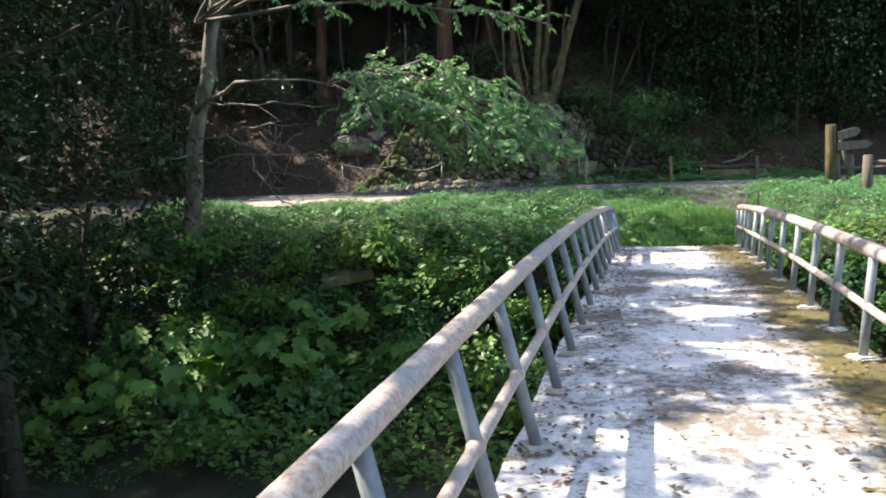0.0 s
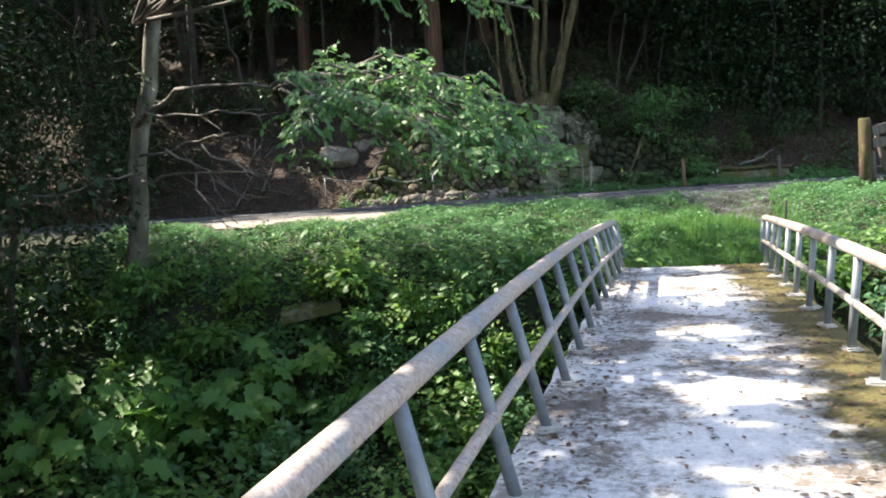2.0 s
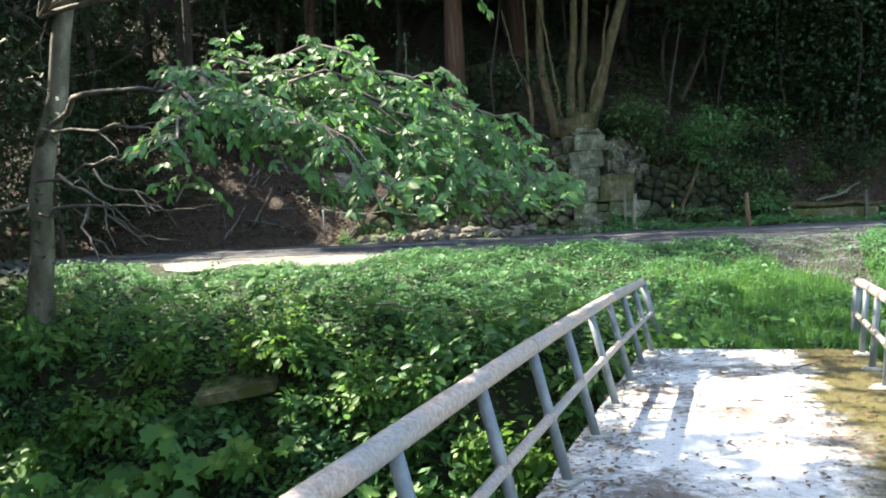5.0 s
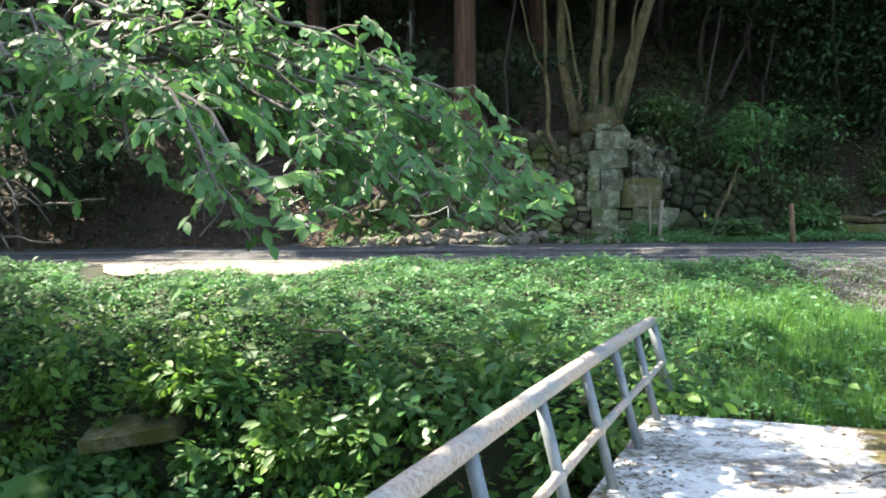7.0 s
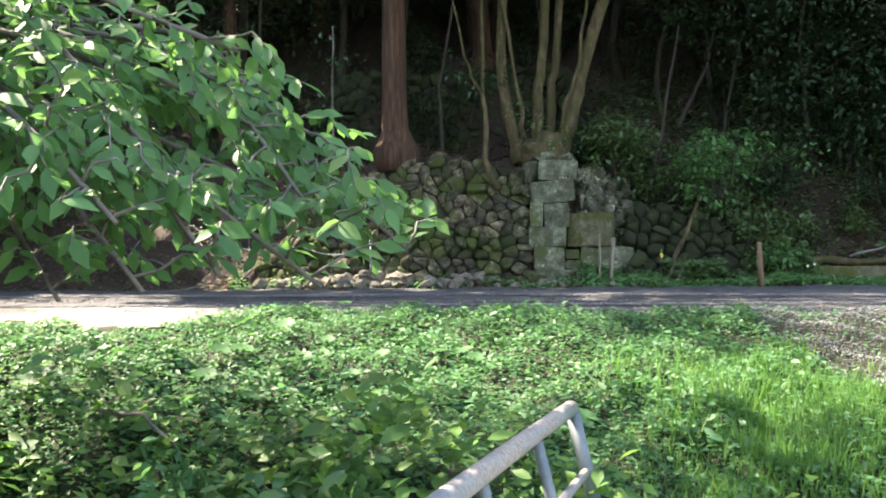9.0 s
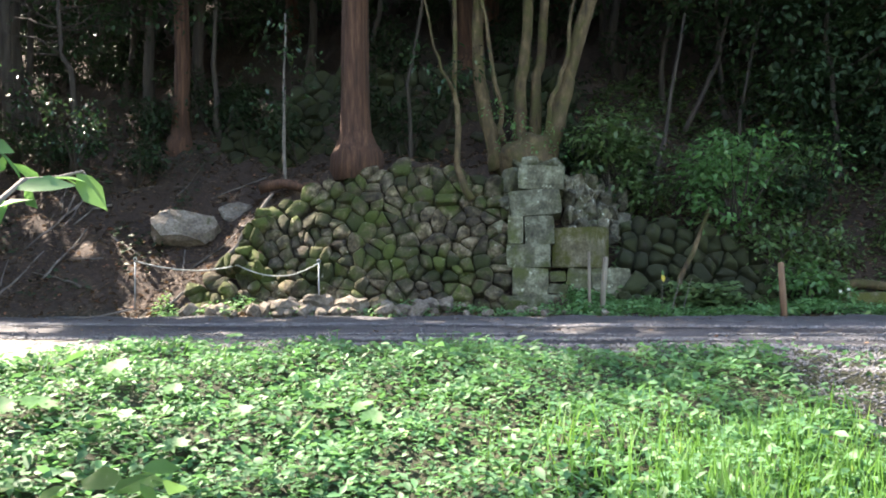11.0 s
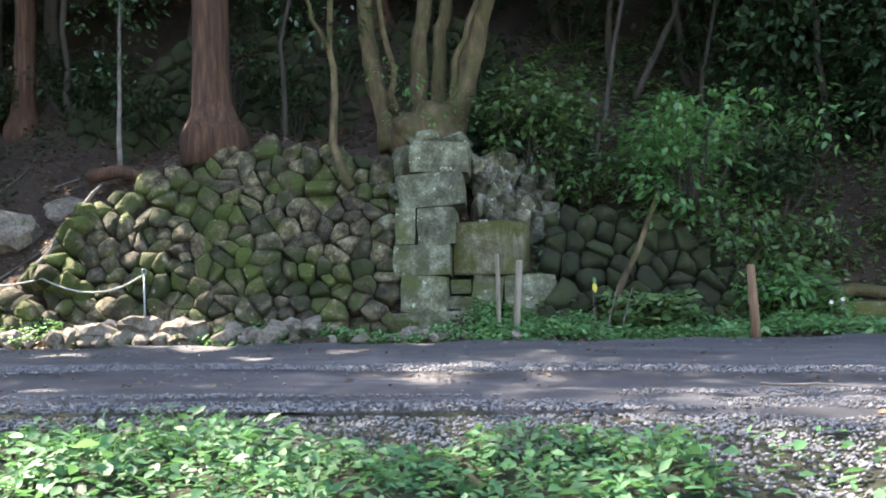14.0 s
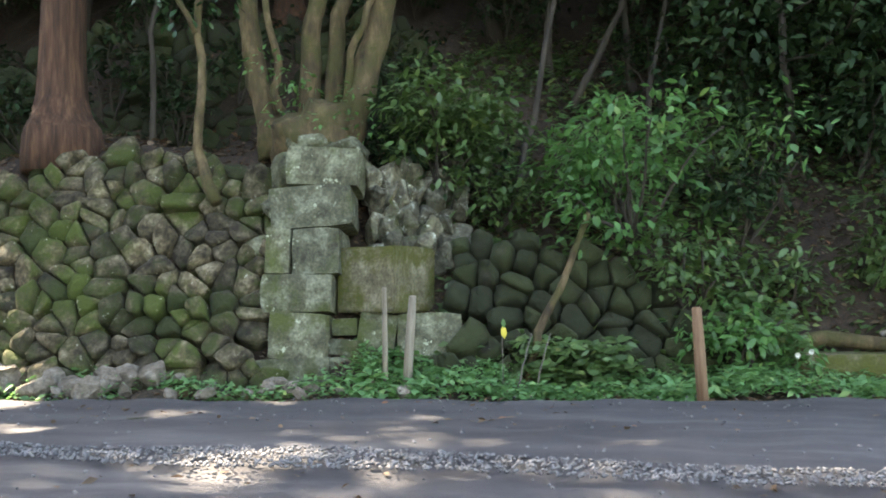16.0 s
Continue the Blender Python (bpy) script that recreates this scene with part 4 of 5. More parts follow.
slim_tree("leaning_tree", [(5.55, 29.3, 2.7), (5.9, 29.5, 4.2), (6.3, 29.8, 6.3)], .05, "thin leaning tree on the slope", M_DARKBARK, seed=5)
slim_tree("leaning_tree", [(1.2, 29.2, 3.3), (1.1, 29.3, 5.0), (1.6, 29.5, 8)], .045, "thin bare tree behind the wall", M_DARKBARK, seed=6)
slim_tree("leaning_tree", [(6.4, 30.6, 4.2), (7.1, 30.8, 5.6), (7.6, 31, 7.6)], .055, "leaning trunk on the slope", M_DARKBARK, seed=7)
slim_tree("leaning_tree", [(7.3, 30.2, 3.8), (7.5, 30.3, 5.0), (8.1, 30.5, 7.5)], .04, "thin leaning tree on the slope", M_DARKBARK, seed=8)
slim_tree("fallen_branch", [(-1.85, 27.75, 1.75), (-1.5, 27.95, 2.3), (-1.2, 28.35, 2.9)], .05, "bare fallen branch leaning on the wall", M_TWIG, seed=9)
slim_tree("fallen_log", [(-1.5, 28.6, 3.05), (-.8, 28.5, 3.05), (-.4, 28.55, 3.1)], .11, "fallen reddish log at the top of the wall", M_CEDAR, seed=10)
slim_tree("slim_trunk", [(5.62, 27.3, .8), (5.85, 27.5, 1.5), (6.3, 27.7, 2.5)], .055, "slim leaning trunk of the bright shrub", M_BARK, seed=11)


def fallen_sticks():
    """Bare sticks lying about on the littered slope beside the wall."""
    g = np.random.default_rng(88)
    for k in range(22):
        x, y, a, ln = g.uniform(-6.5, -1.8), g.uniform(27.0, 30.5), g.uniform(0, math.tau), g.uniform(.5, 1.5)
        p = [(x + ln * f * math.cos(a), y + ln * f * math.sin(a)) for f in (0, .5, 1)]
        slim_tree("fallen_stick", [(q, r, max(float(lz(q, r)), .76) + .04) for q, r in p], g.uniform(.012, .03), "bare grey-brown stick fallen on the leaf litter", M_TWIG, seed=800 + k)


fallen_sticks()


def near_left_tree():
    """The slim pale tree on the stream bank; its long branch with large fresh leaves hangs over the gully."""
    g = np.random.default_rng(41)
    x, y = -5.42, 17.9
    z0 = float(lz(x, y)) - .2
    root = empty("bank_tree", (x, y, z0), "slim pale-barked tree on the bank with a long leafy branch", "tree")
    B = np.array([x, y, z0])
    bm = bmesh.new()
    tube_into(bm, wander((0, 0, 0), (1.35, .2, 9.5), 14, .05, g), [.19 * (1.4 if i == 0 else 1) * (1 - .045 * i) for i in range(14)], 12)
    part("trunk", bm, M_PALEBARK, root, "", True)
    bm = bmesh.new()
    P, W, N, S = [], [], [], []

    def limb(a, b, r, n=9, stray=.07, sag=0.0):
        pts = wander(np.array(a) - B, np.array(b) - B, n, stray, g, sag)
        tube_into(bm, pts, [r * (1 - .8 * i / (n - 1)) + .004 for i in range(n)], 7)
        return pts

    def leafy(pts, start, step=.1, twigs=True, size=.12, spread=.42):
        seg = np.linalg.norm(np.diff(pts, axis=0), axis=1)
        cum = np.concatenate([[0], np.cumsum(seg)])
        s, k = start * cum[-1], 0
        while s < cum[-1]:
            p = np.array([np.interp(s, cum, pts[:, i]) for i in range(3)])
            q = np.array([np.interp(min(s + .05, cum[-1]), cum, pts[:, i]) for i in range(3)])
            d = unit(q - p + 1e-6)
            sd = unit(np.cross(d, (0, 0, 1))) * (1 if k % 2 else -1)
            if twigs:
                lowest = p[2] + z0 < 1.8
                fan = unit(sd * g.uniform(.2, 1.3) + d * g.uniform(.2, 1.0) + np.array([0, 0, g.normal(-.12, .45)]))
                if lowest:
                    fan[2] = abs(fan[2]) * .4
                tw = wander(p, p + fan * g.uniform(.25, .95) * spread * 1.5, 6, .03, g, -.05)
                tube_into(bm, tw, [.008 - .001 * i for i in range(6)], 5)
                leafy(tw, .1, .043, False, size)
            else:
                P.append(p)
                W.append(sd * g.uniform(.3, 1.1) + d * .8 - np.array([0, 0, g.uniform(.1, .9)]))
                N.append(np.array([.1, -.65, .75]) + g.normal(0, .4, 3))
                S.append(size * g.uniform(.7, 1.2))
            s += step * g.uniform(.7, 1.3)
            k += 1

    fork = (-1.9, 15.0, 2.95)
    limb((-5.1, 17.7, 2.7), fork, .05, sag=-.45)
    for b, sag, start in (((2.3, 15.3, 1.55), -.35, .35), ((2.0, 15.4, 1.85), -.3, .35), ((1.7, 14.5, 2.4), -.25, .25), ((1.55, 15.6, 2.4), -.2, .3), ((1.5, 14.0, 1.4), -.5, .55),
                          ((.9, 14.1, 2.55), -.15, .3), ((.3, 13.9, 2.8), -.05, .3), ((-1.05, 13.4, 2.6), -.1, .3), ((-1.1, 12.7, 2.2), -.15, .35), ((-.4, 13.3, 2.35), -.15, .3),
                          ((.0, 13.4, 1.9), -.25, .3), ((.6, 12.8, 1.65), -.3, .4), ((1.05, 12.8, 1.5), -.4, .45), ((1.5, 13.8, 1.65), -.4, .45), ((2.1, 14.8, 1.6), -.4, .45), ((1.0, 13.6, 2.0), -.3, .35), ((1.9, 15.0, 2.1), -.3, .3), ((.3, 14.0, 1.4), -.5, .55), ((1.0, 14.3, 1.35), -.5, .55), ((2.1, 14.3, 1.4), -.45, .6), ((1.8, 14.0, 1.45), -.45, .6), ((2.0, 14.6, 1.7), -.4, .55), ((1.3, 14.1, 1.65), -.4, .5), ((-1.5, 13.9, 1.75), -.2, .3)):
        a, r = fork, .026
        pts = limb(a, b, r, 10, .1, sag)
        leafy(pts, start)
    up = (-4.95, 17.75, 4.6)
    for b, start in (((1.9, 14.5, 3.75), .5), ((2.2, 14.4, 4.5), .5), ((-2.6, 14.6, 4.6), .35), ((-.6, 15.0, 4.9), .4), ((.8, 14.7, 4.3), .5), ((-1.7, 15.2, 4.2), .4)):
        leafy(limb(up, b, .04, 10, .06, -.5), start, .13)
    # bare grey branches
    for a, b, r in (((-4.9, 17.3, 2.2), (-2.7, 15.6, 2.3), .024), ((-4.2, 16.6, 2.25), (-2.6, 15.6, 1.3), .02), ((-4.9, 17.3, 1.75), (-2.2, 15.4, 1.85), .022), ((-3.6, 16.2, 1.8), (-2.9, 15.3, .9), .016),
                    ((-4.6, 17.0, 2.9), (-1.9, 15.0, 2.6), .02), ((-3.4, 16.0, 2.25), (-2.3, 15.8, 1.5), .014), ((-5.1, 17.4, 1.9), (-6.6, 16.2, 1.7), .02)):
        pts = limb(a, b, r, 9, .06)
        for k in (3, 5, 7):
            limb(pts[k] + B, pts[k] + B + np.array([g.uniform(.1, .7), g.uniform(-.5, .2), g.uniform(-.5, .2)]), .008, 5, .03)
    part("branch", bm, M_TWIG, root, "grey wandering branches", True)
    high = np.array(P)[:, 2] + z0 > 1.12
    ob = new("foliage", leaves("foliage", OVAL, np.array(P)[high], np.array(W)[high], np.array(N)[high], np.array(S)[high], L_BRANCH))
    ob.parent = root
    tagged(ob, "large fresh green drooping leaves")
    # the crown overhead, out of view, placed and thickened to shade the deck
    cent = [(g.uniform(-3.0, 3.4), g.uniform(-3.0, 2.6), g.uniform(6.6, 12)) for k in range(70)]
    p, w, nn, s = clump_leaves(cent, [1.0] * 70, 62, .24, g)
    keep = open_gaps(p + B)
    ob = new("crown", leaves("crown", SIMPLE, p[keep], w[keep], nn[keep], s[keep], L_BRANCH))
    ob.parent = root
    # dark feathery foliage low on the trunk
    cent = [(g.uniform(-1.6, .8), g.uniform(-1.2, .4), g.uniform(.8, 4.2)) for k in range(26)]
    p, w, nn, s = clump_leaves(cent, [.5] * 26, 44, .13, g)
    ob = new("ivy", leaves("ivy", SPRAY, p, w, nn, s, L_SHADED))
    ob.parent = root
    tagged(ob, "evergreen sprays with shade-dark leaves round the trunk")


near_left_tree()


def shade_trees():
    """Tall trees left of the stream and over the hill foot; those behind and right of the walker are unseen, added to
    cut the light.
    """
    g = np.random.default_rng(52)
    spots = []
    # left grove, mostly out of view, set to block the sun
    for x in np.arange(-7.2, -27, -3.3):
        for y in np.arange(-8, 29, 3.4):
            spots.append((x + g.normal(0, .6), y + g.normal(0, .6), g.uniform(13, 17)))
    for x in np.arange(-6, 30, 6.4):
        spots.append((x + g.normal(0, .5), -16 + g.normal(0, .8), g.uniform(9, 11)))
    for y in (4, 14):
        spots.append((22 + g.normal(0, .6), y, g.uniform(8, 10)))
    for k, (x, y, h) in enumerate(spots):
        if 21 < y < 27.4:
            y = 27.8
        if x > -8.6 and y > 14.5:
            continue
        seen = -12 < x < -5 and y > 3
        broad_tree(x, y, h, 3.0, 3.2 if x < -12 or y < 0 else 3.6, 200 + k, clumps=60 if seen else 48, per=110 if seen else 44, size=.17 if seen else .3)
    for k, (x, y) in enumerate(((-2.0, 33.5), (1.6, 34.6), (5.4, 33.2), (8.6, 31.6), (11.4, 30.2), (14.4, 29.6), (17.5, 29.0), (9.8, 35), (13.5, 33.5), (17, 33), (21, 30), (20, 35), (6.4, 36.5), (-5.0, 36), (25, 31), (24, 36))):
        broad_tree(x, y, 10.5 + k % 3, 2.9, 2.6, 700 + k, clumps=64, per=56, size=.24, radius=.11, label="evergreen tree with low shade-dark foliage on the hillside")
    # high crowns over the hill foot, added to shade track and hill
    for k, (x, y) in enumerate(((-7.8, 30.8), (-4.2, 32.6), (8.2, 33.5), (5.2, 34.5), (-9.8, 28.6), (12.2, 33.0), (1.2, 35.2), (-5.5, 32.5), (-8.5, 32), (-12.5, 31.5), (-7.0, 35.5), (-11, 35), (-15, 33), (-16, 29))):
        hill = k > 6
        broad_tree(x, y, (16 if x < -3 else 10) + (k % 3), 3.2, 6.5 if x < -3 else 5.2, 400 + k, clumps=80, per=70, size=.26, radius=.14, lean=(0, -1.6 if x < -3 and not hill else 0))


shade_trees()
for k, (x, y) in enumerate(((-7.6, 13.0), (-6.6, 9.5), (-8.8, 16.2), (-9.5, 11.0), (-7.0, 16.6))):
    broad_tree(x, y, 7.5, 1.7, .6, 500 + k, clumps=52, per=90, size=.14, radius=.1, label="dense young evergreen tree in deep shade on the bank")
# crowns out of view, added where they keep the sun off the deck
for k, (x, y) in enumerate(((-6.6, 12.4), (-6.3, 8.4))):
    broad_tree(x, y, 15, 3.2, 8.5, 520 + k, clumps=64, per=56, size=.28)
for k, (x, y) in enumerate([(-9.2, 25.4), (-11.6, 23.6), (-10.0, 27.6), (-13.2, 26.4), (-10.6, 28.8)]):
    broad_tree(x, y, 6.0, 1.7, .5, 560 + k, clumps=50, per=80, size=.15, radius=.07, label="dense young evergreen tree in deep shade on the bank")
# added to keep the sun off the slope above the wall
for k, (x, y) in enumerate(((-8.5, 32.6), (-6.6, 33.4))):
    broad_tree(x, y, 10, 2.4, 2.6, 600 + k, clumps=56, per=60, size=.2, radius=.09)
# dark crowns added to cover the too bright hillside and block its sky light
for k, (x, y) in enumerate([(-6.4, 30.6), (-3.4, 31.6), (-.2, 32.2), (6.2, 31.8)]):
    broad_tree(x, y, 6.5, 2.0, 3.0, 580 + k, clumps=44, per=70, size=.16, radius=.07, label="young evergreen tree added to cover and shade the hillside")


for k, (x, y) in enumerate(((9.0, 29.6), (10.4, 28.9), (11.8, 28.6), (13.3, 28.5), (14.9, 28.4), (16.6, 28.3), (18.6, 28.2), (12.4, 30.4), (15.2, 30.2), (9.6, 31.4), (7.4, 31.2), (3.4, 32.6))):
    broad_tree(x, y, 5.6 + .5 * (k % 3), 1.8, .5 if x > 8 else 1.8, 740 + k, clumps=52, per=80, size=.16, radius=.06, label="dense evergreen thicket with shade-dark leaves at the foot of the hill")


def understory():
    """Evergreen shrubs on the hill, and the bright ones beside the track."""
    g = np.random.default_rng(61)
    kinds = [bush("shrub", .8, 1.3, 520, .12, L_SHADED, 70 + k, label="evergreen shrub with shade-dark leaves on the hillside", group="hillside shrubs") for k in range(3)]
    spots = []
    for k in range(210):
        x, y = g.uniform(-18, 22), g.uniform(28.2, 40)
        if (-3.4 < x < 4.4 and y < 30.6) or (4.4 <= x < 9.5 and y < 30.2):
            continue
        spots.append((x, y))
    spots += [(4.5, 29.0), (5.0, 28.9), (4.2, 29.3), (8.6, 29.2), (9.5, 29.2), (8.0, 28.6), (10.6, 28.9), (-7.6, 28.4)]
    for k, (x, y) in enumerate(spots):
        m = pose(x, y, float(lz(x, y)), 0, 0, g.uniform(0, 360))
        if k < 3:
            kinds[k].matrix_basis = m
        else:
            copy_thing(kinds[k % 3], m)
    b = bush("shrub", 1.15, 1.15, 1700, .13, L_SHRUB, 81, label="fresh green shrub hanging over the low wall", stems=13)
    b.location = (6.75, 28.0, 2.35)
    b = bush("shrub", .75, .85, 900, .13, L_IVY, 92, label="leafy shrub growing over the top of the stone pier", stems=9)
    b.location = (4.85, 28.5, 3.15)
    b = bush("shrub", .7, .9, 700, .13, L_IVY, 82, label="fern-like green shrub beside the stone pier", stems=6)
    b.location = (4.75, 28.5, 2.9)
    for x, y, z, k in ((7.4, 27.9, 1.4, 86), (8.4, 28.2, 1.3, 87), (9.2, 28.4, 1.5, 88), (5.4, 28.7, 2.5, 89), (8.0, 29.0, 2.6, 90)):
        b = bush("shrub", .7, .9, 620, .12, L_IVY, k, label="dark fern-like shrub on the mossy slope", stems=8, group="slope shrubs")
        b.location = (x, y, z)
    b = bush("shrub", .6, .8, 500, .12, L_SHRUB, 83, label="low green shrub under the wall", stems=6)
    b.location = (7.6, 27.3, .8)


understory()
b = bush("shrub", .8, 1.3, 520, .12, L_GLOSS, 84, label="glossy evergreen spray catching the light", stems=7)
b.location = (-5.6, 29.4, 3.6)
b = bush("shrub", .5, .9, 260, .11, L_GLOSS, 85, label="glossy evergreen spray catching the light", stems=5)
b.location = (-6.6, 29.8, 4.6)


# ---- ground plants ----
def on_bridge(x, y, pad=.25):
    vx, vy = x - END.x, y - END.y
    a, s = vx * ACROSS.x + vy * ACROSS.y, vx * ALONG.x + vy * ALONG.y
    return (a > -.13 - pad) & (a < WIDTH + .13 + pad) & (s < -.4)


def patchy(x, y, k=1.0):
    return .5 + .5 * np.sin(x * 1.9 * k + 1.3 * np.sin(y * 1.4 * k)) * np.cos(y * 2.3 * k + np.sin(x * 1.1 * k))


def apron(x, y):
    """The gravel patch that leads from the bridge to the road."""
    c = np.interp(y, [17, 18.7, 20, 22.5], [6.3, 6.2, 6.3, 6.8])
    w = np.interp(y, [17, 18.2, 20, 22.5], [0, .35, .8, 1.6])
    return np.abs(x - c) < w


def scatter(name, count, box, keep, shape, size, mat, label, category, lift=.05, mound=.0, flat=.35, face=None, tall=0.0):
    x, y = rng.uniform(box[0], box[2], count), rng.uniform(box[1], box[3], count)
    ok = keep(x, y)
    x, y = x[ok], y[ok]
    n = len(x)
    z = lz(x, y) + rng.uniform(0, 1, n) ** 1.5 * lift + mound * np.maximum(0, patchy(x, y, .9) - .25)
    s = size * rng.uniform(.6, 1.35, n) * (.75 + .5 * patchy(x, y, 2.3))
    way = random_ways(n, flat)
    nor = up_normals(n)
    if face is not None:
        nor = unit(nor + np.array(face))
    if tall:
        way = unit(np.stack([rng.normal(0, .25, n), rng.normal(0, .25, n), np.ones(n)], 1))
        nor = random_ways(n, .1)
        s = s * tall
    ob = new(name, leaves(name, shape, np.stack([x, y, z], 1), way, nor, s, mat))
    tagged(ob, label, category, kind="stuff")


def bench(x, y):
    return (y > bank_edge(x) - .3) & (y < 21.75 - .7 * (1 - patchy(x, y, 1.3)) + np.where(x < -.2, -1.5 * smooth01(x, -.2, -1.6) * smooth01(x, -5.6, -4.4), 0)) & ~on_bridge(x, y, .05) & ~(apron(x, y) & (rng.uniform(0, 1, x.shape) < .93))


scatter("ground_cover", 125000, (-7, 15, 10.5, 22.1), bench, SIMPLE, .066, L_COVER, "low fresh green ground cover between bridge and track", "ground cover", .1, .05)
scatter("ground_cover", 16000, (-7, 15, 10.5, 22.1), lambda x, y: bench(x, y) & (patchy(x, y, .7) > .45), OVAL, .09, L_COVER, "broader weed leaves among the ground cover", "ground cover", .16, .08)
scatter("ground_cover", 16000, (10.3, 13.5, 19, 22.0), lambda x, y: rng.uniform(0, 1, x.shape) < smooth01(x, 18.5, 11.5) * smooth01(y, 13.0, 15.0), SIMPLE, .075, L_COVER, "thinning green ground cover beyond the wooden fence", "ground cover", .1, .05)
scatter("grass", 40000, (3.0, 15.0, 7.6, 19.8), lambda x, y: bench(x, y) & (rng.uniform(0, 1, x.shape) < smooth01(x, 3.0, 5.2) * smooth01(x, 7.0, 6.0) * smooth01(y, 19.8, 18.3) * (.3 + .7 * patchy(x, y, .6))), BLADE, .18, L_GRASS, "tufts of fresh green grass beyond the bridge", "grass", .02, 0, tall=1.0)
scatter("grass", 5000, (-7, 19, 11, 22.3), lambda x, y: bench(x, y) & (patchy(x, y, 1.3) > .7), BLADE, .14, L_GRASS, "grass tufts along the track", "grass", .02, 0, tall=1.0)
scatter("bank_plants", 60000, (-13, 5, 3.6, 18.5), lambda x, y: (y < bank_edge(x) + .6) & (y > bank_edge(x) - 4.5) & ~on_bridge(x, y, .1) & (patchy(x, y, 1.1) + .35 * (y > bank_edge(x) - .8) > .42), SIMPLE, .1, L_SLOPE, "tangled green plants covering the stream bank", "bank plants", .35, .55, face=(0, -.5, 0))
scatter("bank_plants", 26000, (-13, 5, 3.6, 18.5), lambda x, y: (y < bank_edge(x) + .4) & (y > bank_edge(x) - 4.5) & ~on_bridge(x, y, .1) & (patchy(x, y, .8) > .45), OVAL, .17, L_SLOPE, "broad-leaved plants on the stream bank", "bank plants", .45, .65, face=(0, -.5, 0))
scatter("bank_plants", 30000, (4.2, 3, 13, 16.5), lambda x, y: (y < bank_edge(x) + np.where(x > 5.6, 1.2, -.1)) & (x < 10.6 + 1.3 * np.sin(y * .9) + rng.exponential(.6, x.shape)) & (y > 4.2 + .8 * np.sin(x * 1.3)) & ~on_bridge(x, y, .12), SIMPLE, .12, L_SLOPE, "green plants below the bridge railing", "bank plants", .4, .6, face=(-.3, -.3, 0))
scatter("ground_cover", 16000, (4, 26.7, 12, 27.8), lambda x, y: (patchy(x, y, 1.5) > .15), SIMPLE, .085, L_WEED, "low green weeds at the foot of the hill", "ground cover", .14, .1)
scatter("ground_cover", 3600, (-2.8, 26.7, 4, 27.3), lambda x, y: patchy(x, y, 2.0) > .3, SIMPLE, .08, L_WEED, "scattered weeds along the wall foot", "ground cover", .14, .05)
scatter("ivy", 13000, (4.7, 27.5, 13, 33), lambda x, y: patchy(x, y, .9) > .12, SIMPLE, .12, L_IVY, "ivy and ferns creeping over the mossy slope", "ivy", .2, .25, face=(0, -.6, 0))
scatter("ivy", 8000, (4.8, 27.05, 8.2, 27.95), lambda x, y: patchy(x, y, 1.3) > .6, OVAL, .12, L_IVY, "ferns and ivy over the low wall", "ivy", .5, .3, face=(0, -.6, 0))
scatter("ivy", 6000, (-12, 27.2, -3.2, 33), lambda x, y: patchy(x, y, 1.1) > .6, SIMPLE, .11, L_SHADED, "thin evergreen plants on the littered slope", "ivy", .2, .2, face=(0, -.6, 0))
scatter("leaf_litter", 36000, (-12, 26.7, 12, 33), lambda x, y: rng.uniform(0, 1, x.shape) < 1.1 - (y - 26.7) * .1, SIMPLE, .09, L_DRY, "brown dead leaves on the hillside", "leaf litter", .03, 0)
scatter("leaf_litter", 2600, (-8, 21.5, 9, 26.8), lambda x, y: patchy(x, y, 1.2) > .35, SIMPLE, .06, L_DRY, "dead leaves strewn on the track", "leaf litter", .05, 0)


def bank_bushes():
    """Low leafy mounds that break up the bank."""
    g = np.random.default_rng(73)
    kinds = [bush("bank_shrub", .5, .55, 420, .11 + .03 * k, (L_COVER, L_SLOPE, L_SHRUB)[k], 170 + k, label="low leafy shrub tangled on the stream bank", group="bank shrubs", stems=6) for k in range(3)]
    done = 0
    while done < 140:
        x = g.uniform(-10, 3.4) if done < 115 else g.uniform(5.2, 9.5)
        e = float(bank_edge(x))
        y = e - .25 - abs(g.normal(0, 1.2))
        if on_bridge(np.array(x), np.array(y), .5):
            continue
        m = pose(x, y, gz(x, y) + g.uniform(.0, .2), g.normal(25, 10), g.normal(0, 10), g.uniform(0, 360))
        if done < 3:
            kinds[done].matrix_basis = m
        else:
            copy_thing(kinds[done % 3], m)
        done += 1


def gz(x, y):
    return float(lz(x, y))


bank_bushes()


